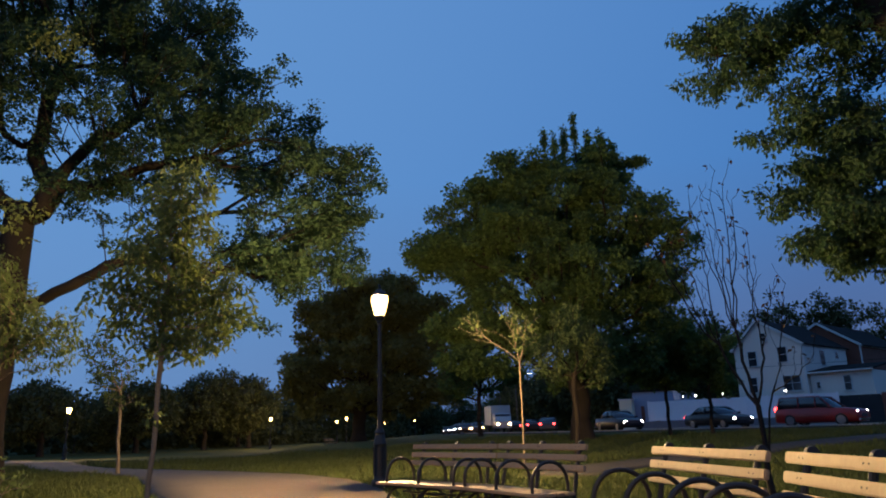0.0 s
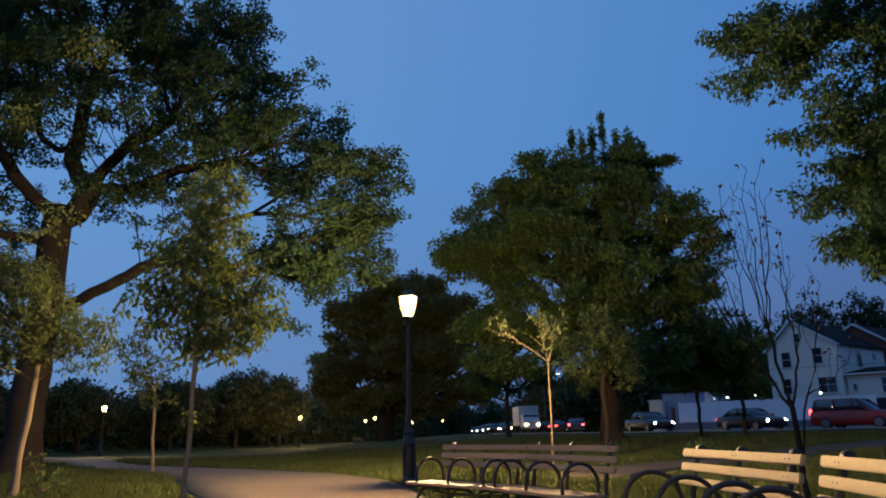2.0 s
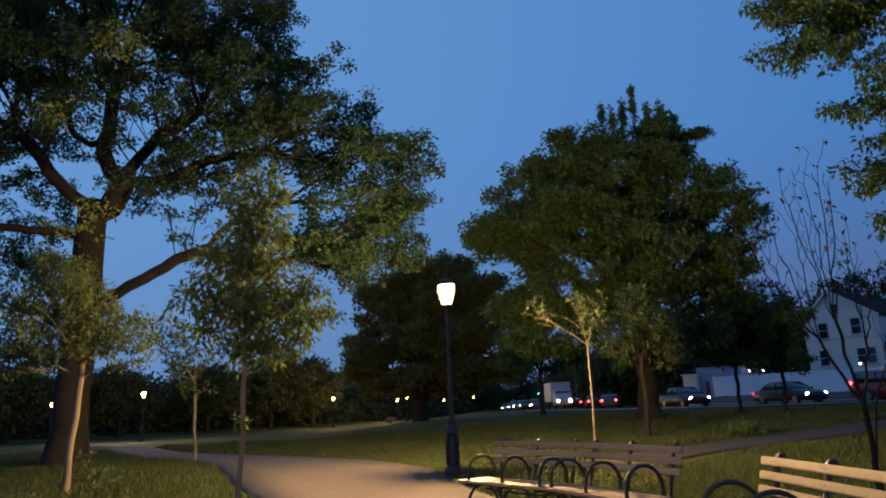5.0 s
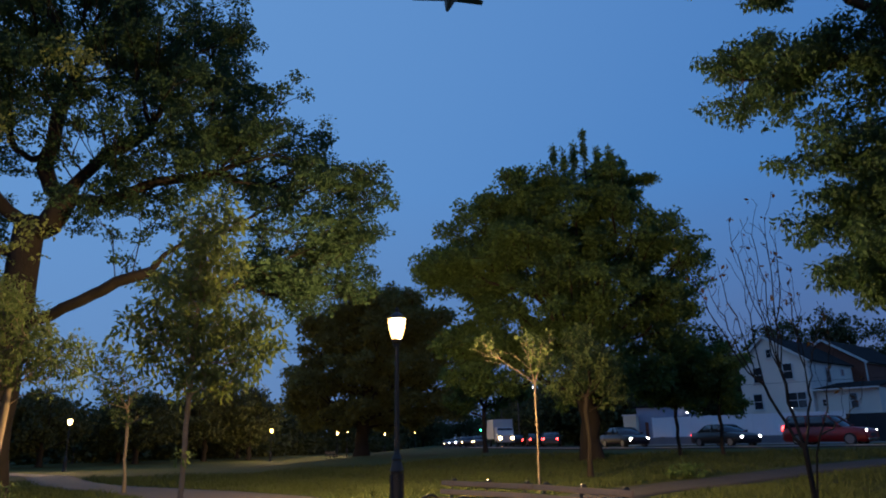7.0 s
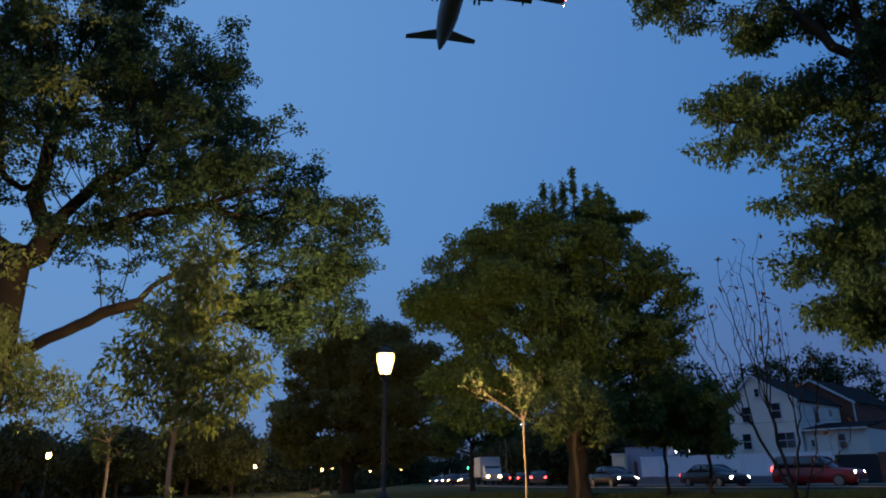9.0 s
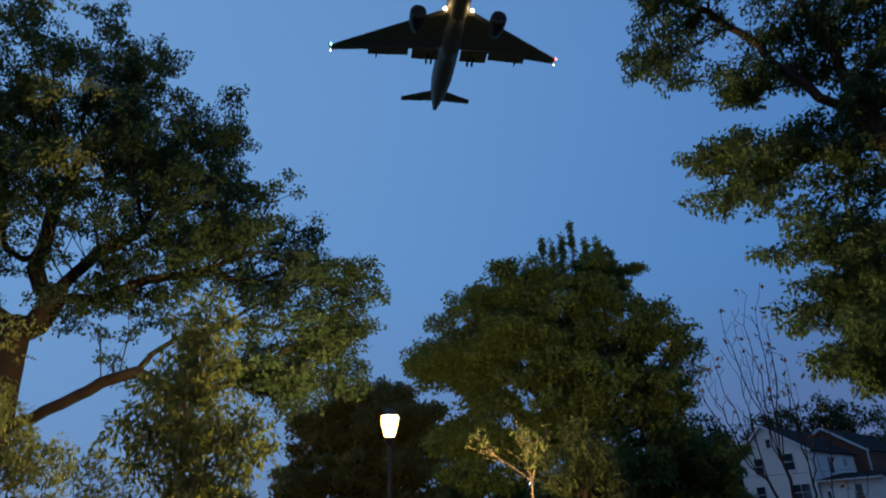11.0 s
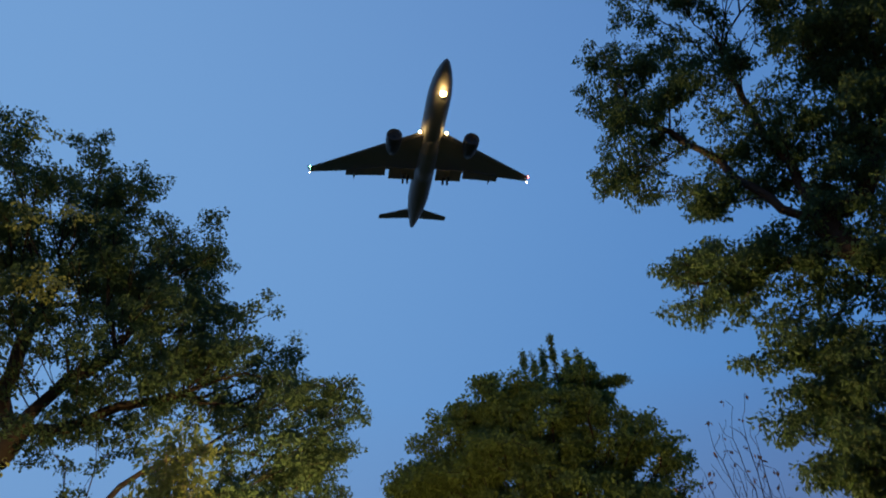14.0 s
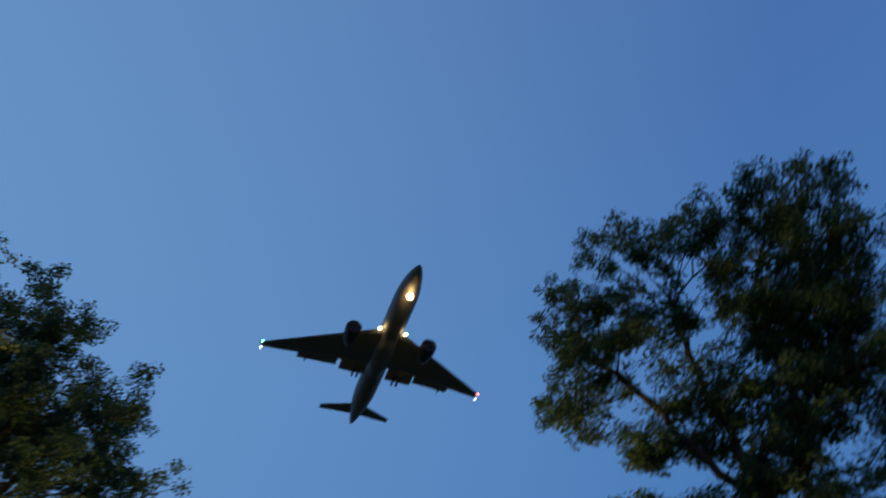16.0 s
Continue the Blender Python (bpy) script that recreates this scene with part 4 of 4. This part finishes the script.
def box_truck(m):
    top = thing("box_truck", m, "white box truck with lit headlights far down the avenue", "truck", "distant traffic")
    part("cargo_box", boxed(-4.0, 1.2, -1.15, 1.15, 0.9, 3.1, 0.04), M_WHITEP, top, "white cargo box")
    part("cab", loft(bmesh.new(), [ring_of(1.3, 1.0, 0.5, 2.2), ring_of(2.3, 1.0, 0.5, 2.2), ring_of(2.9, 0.98, 0.5, 1.45), ring_of(3.3, 0.9, 0.55, 1.25)]), M_WHITEP, top)
    part("windscreen", boxed(2.3, 2.36, -0.85, 0.85, 1.4, 2.05, 0.01, pose(0.25, 0, 0, 0, 0, 0)), M_GLASS, top)
    for x in (-2.6, 2.3):
        for s in (-1, 1):
            part("wheel", lathe(bmesh.new(), ((0.25, -0.12), (0.42, -0.12), (0.42, 0.12), (0.25, 0.12)), 18, pose(x, s * 0.92, 0.42, 90)), M_TYRE, top)
    for s in (-1, 1):
        part("headlight", boxed(3.22, 3.34, s * 0.68 - 0.15, s * 0.68 + 0.15, 0.85, 1.05, 0.02), M_AMBER, top, "amber headlight")


for x, y, hm in ((2.9, 93.0, M_AMBER), (1.2, 122.0, M_HEAD), (-0.6, 134.0, M_HEADB), (2.2, 104.0, M_HEAD)):
    car("sedan", on_street(x, y, -92), "distant car with lit headlights", M_GREYP, 4.6, 1.8, 1.45, 0.92, head=hm, group="distant traffic")
for x, y in ((8.9, 82.0), (7.6, 92.0)):
    car("sedan", on_street(x, y, 88), "distant car with red tail lights", M_BLACKP, 4.6, 1.8, 1.45, 0.92, group="distant traffic")
box_truck(on_street(5.2, 84, -84))


def street_lamp(x, y, h, ang):
    top = thing("street_lamp", pose(x, y, gz(x, y), 0, 0, ang), "tall grey street lamp with white lit head", "street lamp", "street lamps")
    part("pole", lathe(bmesh.new(), ((0.13, 0), (0.12, 0.3), (0.09, 0.4), (0.06, h - 0.3), (0.055, h)), 10), M_GREYP, top)
    part("arm", tube(bmesh.new(), [(0, 0, h - 0.5), (0.5, 0, h - 0.05), (1.6, 0, h + 0.1)], 0.035), M_GREYP, top)
    head = part("head", boxed(1.5, 2.2, -0.13, 0.13, h + 0.04, h + 0.16, 0.03), M_GREYP, top)
    part("light", boxed(1.6, 2.15, -0.1, 0.1, h - 0.02, h + 0.035, 0.01), M_LED, head, "white lit panel")


street_lamp(8.2, 94, 7.6, 0)
street_lamp(7.6, 120, 6.0, 180)


def signal():
    top = thing("traffic_signal", pose(5.6, 120, gz(5.6, 120)), "traffic signal showing green over the avenue", "traffic light")
    part("pole", lathe(bmesh.new(), ((0.12, 0), (0.09, 3.6)), 10), M_GREYP, top)
    part("arm", tube(bmesh.new(), [(0, 0, 3.4), (-1.5, 0, 3.5)], 0.05), M_GREYP, top)
    part("housing", boxed(-1.75, -1.4, -0.15, 0.15, 2.3, 3.5, 0.03), M_DARK, top)
    part("green_lens", lathe(bmesh.new(), ((0.13, 0), (0.11, 0.04)), 14, pose(-1.57, -0.152, 2.52, 90)), M_GREEN, top, "lit green lens")


signal()


# ---- houses and fence across the street ----
def street_pose(along, across, turn=0.0):
    x, y = street(along, across)
    return pose(x, y, gz(x, y), 0, 0, HEAD1 + turn)


def window_in(parent, x, z, w, h, y=-0.03, sashes=1):
    """On a wall that faces -y."""
    fr = part("window", boxed(x - w / 2 - 0.05, x + w / 2 + 0.05, y - 0.05, y + 0.03, z - 0.05, z + h + 0.05, 0.01), M_TRIM, parent)
    for i in range(sashes):
        a = x - w / 2 + i * w / sashes + 0.03
        b = a + w / sashes - 0.06
        part("pane", boxed(a, b, y - 0.062, y - 0.052, z, z + h * 0.48), M_GLASS, fr)
        part("pane", boxed(a, b, y - 0.062, y - 0.052, z + h * 0.52, z + h), M_GLASS, fr)
    part("sill", boxed(x - w / 2 - 0.14, x + w / 2 + 0.14, y - 0.12, y - 0.02, z - 0.14, z - 0.08, 0.01), M_TRIM, fr)
    return fr


def gable_house(name, m, label, wall_mat, left, right, depth, eave, peak, windows, overhang=0.25, courses=True, side_windows=()):
    """The gable faces -y; its peak stands left and right of the walls' ends by those lengths."""
    h = thing(name, m, label, "house")
    bm = loft(bmesh.new(), [[(-left, y, -0.3), (right, y, -0.3), (right, y, eave), (0, y, peak), (-left, y, eave)] for y in (0, depth)])
    wall = part("wall", bm, wall_mat, h)
    if courses:
        for i in range(int(peak / 0.22)):
            z = i * 0.22
            k = 1.0 if z + 0.215 < eave else (peak - z - 0.215) / (peak - eave)
            if k > 0.05:
                part("siding_board", boxed(-left * k, right * k, -0.022, -0.004, z + 0.012, z + 0.215), wall_mat, wall)
        for i in range(int(eave / 0.22)):
            part("siding_board", boxed(right + 0.004, right + 0.022, 0, depth, i * 0.22 + 0.012, i * 0.22 + 0.215), wall_mat, wall)
    for s, half in ((-1, left), (1, right)):
        ln = math.hypot(half, peak - eave) + overhang
        ang = math.degrees(math.atan2(peak - eave, half))
        turn = pose(0, 0, peak) @ Matrix.Scale(s, 4, (1, 0, 0)) @ pose(0, 0, 0, 0, ang, 0)
        bm = boxed(0, ln, -overhang, depth + overhang, 0.02, 0.14, 0, turn)
        bmesh.ops.recalc_face_normals(bm, faces=bm.faces)
        part("roof", bm, M_ROOF, h, "dark shingle roof")
        bm = boxed(0, ln, -overhang - 0.04, -overhang + 0.01, -0.05, 0.15, 0, turn)
        bmesh.ops.recalc_face_normals(bm, faces=bm.faces)
        part("barge_board", bm, M_TRIM, h)
        part("gutter", boxed(s * (half + 0.12) - 0.06, s * (half + 0.12) + 0.06, -0.05, depth, eave - 0.16, eave - 0.05, 0.02), M_TRIM, h)
    part("corner_board", boxed(right - 0.10, right + 0.03, -0.04, 0.02, 0, eave, 0.01), M_TRIM, h)
    for w in windows:
        window_in(h, *w)
    for y, z, ww, hh in side_windows:
        fr = part("window", boxed(right - 0.02, right + 0.06, y - ww / 2 - 0.08, y + ww / 2 + 0.08, z - 0.08, z + hh + 0.08, 0.01), M_TRIM, h)
        part("pane", boxed(right + 0.061, right + 0.07, y - ww / 2, y + ww / 2, z, z + hh), M_GLASS, fr)
    return h


gable_house("house", street_pose(-6.51, 13.8, -9.6), "white two-storey house with dark gable roof", M_SIDING, 2.56, 3.68, 9.2, 6.95, 9.38,
            [(0.4, 7.5, 0.45, 0.7), (1.9, 5.5, 0.8, 1.3), (-0.85, 5.35, 0.8, 1.3), (2.4, 3.0, 1.5, 1.25, -0.03, 2), (-1.1, 3.0, 0.8, 1.3)], side_windows=((3.7, 5.2, 0.9, 1.3), (6.9, 5.9, 0.6, 0.6)))
gable_house("brick_house", street_pose(-4.19, 22.0, -9.5), "dark brick house with pale roof edge behind", M_BRICK, 4.2, 3.6, 12, 7.3, 9.72, [(0.5, 4.2, 0.9, 1.3)], courses=False)


def side_wing():
    h = thing("house_wing", street_pose(-3.35, 13.6, -6.5), "low white wing with grey shed roof", "house")
    wall = part("wall", boxed(0, 4.8, 0, 6, -0.3, 4.34), M_SIDING, h)
    for i in range(19):
        part("siding_board", boxed(0, 4.8, -0.022, -0.004, i * 0.22 + 0.012, i * 0.22 + 0.215), M_SIDING, wall)
    part("roof", loft(bmesh.new(), [[(x, -0.4, 4.34), (x, -0.4, 4.46), (x, 5, 5.2), (x, 5, 5.06)] for x in (-0.1, 5.0)]), M_ROOF, h, "grey shingle roof")
    part("gutter", boxed(-0.1, 5.0, -0.5, -0.38, 4.29, 4.42, 0.02), M_TRIM, h)
    window_in(h, 0.6, 3.05, 0.3, 0.5)
    window_in(h, 2.9, 2.8, 0.55, 1.15)


side_wing()


def fence():
    f = thing("fence", street_pose(-8.6, 8.9), "white vinyl privacy fence on a grey block wall", "fence")
    w = part("block_wall", boxed(-7.4, 9.45, 0, 0.25, -0.3, 0.70, 0.02), M_WALL, f, "grey block base wall")
    n = 9
    for i in range(n + 1):
        x = -6.2 + i * 15.5 / n
        part("post", boxed(x - 0.065, x + 0.065, 0.06, 0.19, 0.70, 2.50, 0.01), M_VINYL, f)
        if i < n:
            part("panel", boxed(x + 0.065, x + 15.5 / n - 0.065, 0.10, 0.15, 0.76, 2.42, 0.004), M_VINYL, f)
            part("rail", boxed(x + 0.065, x + 15.5 / n - 0.065, 0.08, 0.17, 2.34, 2.44, 0.01), M_VINYL, f)
    part("mail_plate", boxed(7.05, 7.3, 0.075, 0.098, 1.62, 1.78, 0.01), M_DARK, f)
    return f


fence()
g = thing("gate", street_pose(2.5, 9.2), "dark screened driveway gate beside the fence", "gate")
part("screen", boxed(-4.1, -1.2, 0, 0.06, 0.05, 2.2), M_DARK, g)
for x in (-4.1, -2.65, -1.2):
    part("gate_post", boxed(x - 0.05, x + 0.05, -0.05, 0.1, 0, 2.1, 0.01), M_IRON, g)
gb = thing("brick_pier", street_pose(2.3, 9.2), "red brick wall end beside the gate", "wall")
part("pier", boxed(-0.9, 7.0, 0, 0.4, 0, 2.3, 0.02), M_BRICK, gb)

sh = thing("garage", street_pose(-14.9, 9.8), "small blue-grey garage with brick-framed doorway", "garage")
part("wall", boxed(-0.6, 3.4, 0, 5, -0.3, 3.4, 0.02), M_BLUE, sh)
part("roof", boxed(-0.8, 3.6, -0.2, 5.2, 3.4, 3.55, 0.02), M_ROOF, sh)
part("brick_frame", boxed(0.2, 0.5, -0.08, 0.02, 0, 2.1, 0.01), M_BRICK, sh)
part("brick_frame", boxed(1.6, 1.9, -0.08, 0.02, 0, 2.1, 0.01), M_BRICK, sh)
part("brick_plinth", boxed(0.5, 1.6, -0.06, 0.02, 0, 0.5, 0.01), M_BRICK, sh)
pi = thing("wall_pillar", street_pose(-15.5, 9.0), "cream stucco wall end lit by headlights", "wall")
part("pillar", boxed(-0.8, 0.5, 0, 0.5, 0, 2.7, 0.02), M_CREAM, pi)
part("cap", boxed(-0.9, 0.6, -0.08, 0.58, 2.7, 2.82, 0.02), M_TRIM, pi)

for a in (-13.2, -11.6, -10.6, -8.6, -4.3):
    x, y = street(a, 10.4)
    pl = thing("wall_light", pose(x, y, gz(x, y) + 2.75, 0, 0, HEAD1), "small white lamp glowing above the fence", "wall light", "wall lights")
    part("bracket", tube(bmesh.new(), [(0, 0, -2.75), (0, 0, -0.02)], 0.03), M_GREYP, pl)
    part("bulb", lathe(bmesh.new(), ((0.04, 0), (0.09, 0.05), (0.09, 0.12), (0.04, 0.16)), 10), M_PORCH, pl, "glowing bulb")

tagged(link_mesh("overhead_wire", tube(bmesh.new(), [(*street(-20 + i * 4.0, 11.5), 5.6 + 0.5 * ((i - 6) / 6.0) ** 2) for i in range(13)], 0.014, 5), M_DARK), "black overhead wire before the house", "cable")


# ---- the airliner on its approach ----
def wing_mesh(root, tip, thick):
    """root, tip: (leading y, trailing y, x, z) of a swept wing half; nose along +y."""
    bm, secs = bmesh.new(), []
    for k in (0.0, 0.12, 0.4, 0.7, 1.0):
        le, te, x, z = [a + (b - a) * k for a, b in zip(root, tip)]
        t = thick * (1 - 0.75 * k)
        c = te - le
        secs.append([(x, le, z), (x, le + c * 0.08, z + t * 0.6), (x, le + c * 0.35, z + t), (x, te, z + 0.05), (x, le + c * 0.5, z - t * 0.45), (x, le + c * 0.1, z - t * 0.4)])
    return loft(bm, secs)


def airliner(m):
    a = thing("airliner", m, "twin-engine airliner with landing gear down and lights on", "aeroplane")
    body = lathe(bmesh.new(), ((0.05, -31.8), (0.55, -31.2), (1.05, -29), (1.75, -25.5), (2.4, -21.5), (2.8, -17), (2.85, -10), (2.85, 20), (2.75, 22.6), (2.42, 25.4), (1.9, 28.0), (1.3, 30.0), (0.7, 31.4), (0.15, 32.1)), 28, pose(0, 0, 0, -90))
    soft(part("fuselage", body, M_PLANE, a))
    part("belly_fairing", lathe(bmesh.new(), ((0.3, -9.5), (1.9, -7), (2.5, -3), (2.5, 4), (1.9, 8), (0.3, 10)), 20, pose(0, 0, -1.1, -90)), M_PLANE, a)
    for s in (-1, 1):
        w = part("wing", wing_mesh((11.0, -3.4, s * 2.0, -1.6), (-8.0, -10.2, s * 29.6, 1.5), 0.75), M_PLANE, a)
        part("inner_flap", boxed(s * 6.2 - 3.4, s * 6.2 + 3.4, -6.6, -3.0, -2.0, -1.75, 0.03, pose(0, 0, 0, 10)), M_PLANE, w)
        part("outer_flap", loft(bmesh.new(), [[(s * 10.4, -3.8, -1.0), (s * 10.4, -6.6, -1.6), (s * 10.4, -6.6, -1.7), (s * 10.4, -3.8, -1.3)], [(s * 20.5, -6.9, 0.0), (s * 20.5, -8.6, -0.4), (s * 20.5, -8.6, -0.5), (s * 20.5, -6.9, -0.25)]]), M_PLANE, w)
        for x, y in ((13.5, -6.2), (18.3, -8.0), (7.4, -5.6)):
            part("flap_fairing", lathe(bmesh.new(), ((0.03, -2.0), (0.28, -0.6), (0.3, 0.6), (0.05, 2.4)), 8, pose(s * x, y, -1.55 + x * 0.055, -90)), M_PLANE, w)
        part("winglet", loft(bmesh.new(), [[(s * 29.5, -8.0, 1.4), (s * 29.7, -8.0, 1.4), (s * 29.7, -10.2, 1.4), (s * 29.5, -10.2, 1.4)], [(s * 30.4, -9.8, 3.4), (s * 30.5, -9.8, 3.4), (s * 30.5, -10.9, 3.4), (s * 30.4, -10.9, 3.4)]]), M_PLANE, w)
        nac = part("engine", lathe(bmesh.new(), ((1.48, 2.2), (1.75, 3.1), (1.94, 2.7), (2.0, 1.0), (1.75, -1.6), (1.2, -3.2), (0.7, -3.7)), 22, pose(s * 9.6, 7.8, -3.3, -90)), M_PLANE_D, a)
        soft(nac)
        part("fan", lathe(bmesh.new(), ((1.50, 2.30), (0.35, 2.34), (0.05, 2.8)), 18, pose(s * 9.6, 7.8, -3.3, -90)), M_DARK, nac)
        part("pylon", boxed(s * 9.6 - 0.18, s * 9.6 + 0.18, 2.5, 8.6, -2.0, -0.7, 0.05), M_PLANE, nac)
        part("tailplane", wing_mesh((-23.4, -28.6, s * 0.9, 0.9), (-28.6, -30.6, s * 9.9, 1.9), 0.35), M_PLANE, a)
        gear = part("main_gear", tube(bmesh.new(), [(s * 5.2, -4.2, -1.4), (s * 5.3, -4.4, -4.3)], 0.22), M_PLANE_D, a)
        for y in (-5.3, -3.5):
            for dx in (-0.6, 0.6):
                part("gear_wheel", lathe(bmesh.new(), ((0.3, -0.2), (0.62, -0.2), (0.66, 0), (0.62, 0.2), (0.3, 0.2)), 14, pose(s * 5.3 + dx, y, -4.5, 0, 90)), M_TYRE, gear)
        part("gear_door", boxed(s * 6.4 - 0.05, s * 6.4 + 0.05, -5.6, -3.0, -3.6, -1.6), M_PLANE, gear)
        part("root_light", lathe(bmesh.new(), ((0.05, 0), (0.34, 0.05), (0.34, 0.25), (0.1, 0.3)), 12, pose(s * 3.3, 10.4, -1.75, -90)), M_LANDING, a, "bright landing light")
        part("wingtip_light", lathe(bmesh.new(), ((0.03, -0.4), (0.22, 0), (0.03, 0.4)), 10, pose(s * 29.8, -8.0, 1.4)), M_NAVR if s < 0 else M_NAVG, a)
        part("strobe", lathe(bmesh.new(), ((0.03, -0.25), (0.15, 0), (0.03, 0.25)), 10, pose(s * 29.9, -10.2, 1.3)), M_NAVW, a)
    part("fin", loft(bmesh.new(), [[(-0.25, -20.5, 2.2), (0.25, -20.5, 2.2), (0.2, -28.8, 1.8), (-0.2, -28.8, 1.8)], [(-0.1, -27.8, 10.6), (0.1, -27.8, 10.6), (0.08, -30.8, 10.6), (-0.08, -30.8, 10.6)]]), M_PLANE, a)
    nose = part("nose_gear", tube(bmesh.new(), [(0, 24.4, -2.3), (0, 24.6, -4.4)], 0.14), M_PLANE_D, a)
    for dx in (-0.32, 0.32):
        part("gear_wheel", lathe(bmesh.new(), ((0.2, -0.14), (0.46, -0.14), (0.5, 0), (0.46, 0.14), (0.2, 0.14)), 14, pose(dx, 24.6, -4.5, 0, 90)), M_TYRE, nose)
    part("taxi_light", lathe(bmesh.new(), ((0.1, -0.3), (0.75, -0.1), (0.75, 0.2), (0.2, 0.3)), 14, pose(0, 24.9, -3.5, -90)), M_LANDING, nose, "bright nose landing light")
    return a


airliner(pose(5.0, 137.0, 118.7, 1.0, 0, -170.9))


# ---- grass blades on the nearer lawn ----
def grass():
    rng = np.random.default_rng(3)
    n = 150000
    r = 6.0 + 30.0 * rng.random(n) ** 1.5
    a = np.radians(rng.uniform(-38, 40, n))
    x, y = r * np.sin(a), r * np.cos(a) - 0.4
    way = sample_line(WAY, 0.6)
    dist = np.full(n, 1e9)
    for p in way:
        dist = np.minimum(dist, np.hypot(x - p[0], y - p[1]) - p[2] + 1.3)
    for p in sample_line([(2.4, 15.4), (4.1, 17.6), (7.7, 20.0), (11.5, 22.4), (20, 26.5)], 0.6):
        dist = np.minimum(dist, np.hypot(x - p[0], y - p[1]) + 0.12)
    keep = (dist > 1.36) & (0.64 * x + 0.77 * y < 38.0)
    x, y, r = x[keep], y[keep], r[keep]
    n = len(x)
    c = np.column_stack([x, y, ground_z(x, y) - 0.01])
    h = (0.05 + 0.07 * rng.random(n)) * (1 + 0.5 * np.sin(x * 1.1) * np.sin(y * 0.9)) * (1 + r / 40)
    t = rng.uniform(0, 2 * math.pi, n)
    w = 0.006 + r * 0.0006
    s = np.column_stack([np.cos(t), np.sin(t), np.zeros(n)]) * w[:, None]
    lean = np.column_stack([rng.normal(size=n) * 0.5, rng.normal(size=n) * 0.5, np.ones(n)]) * h[:, None]
    v = np.stack([c - s, c + s, c + lean], 1).reshape(-1, 3)
    f = np.arange(3 * n).reshape(-1, 3)
    tagged(raw_mesh("grass", v, f, M_BLADE), "uneven short grass on the lawn", "grass", kind="stuff")


grass()
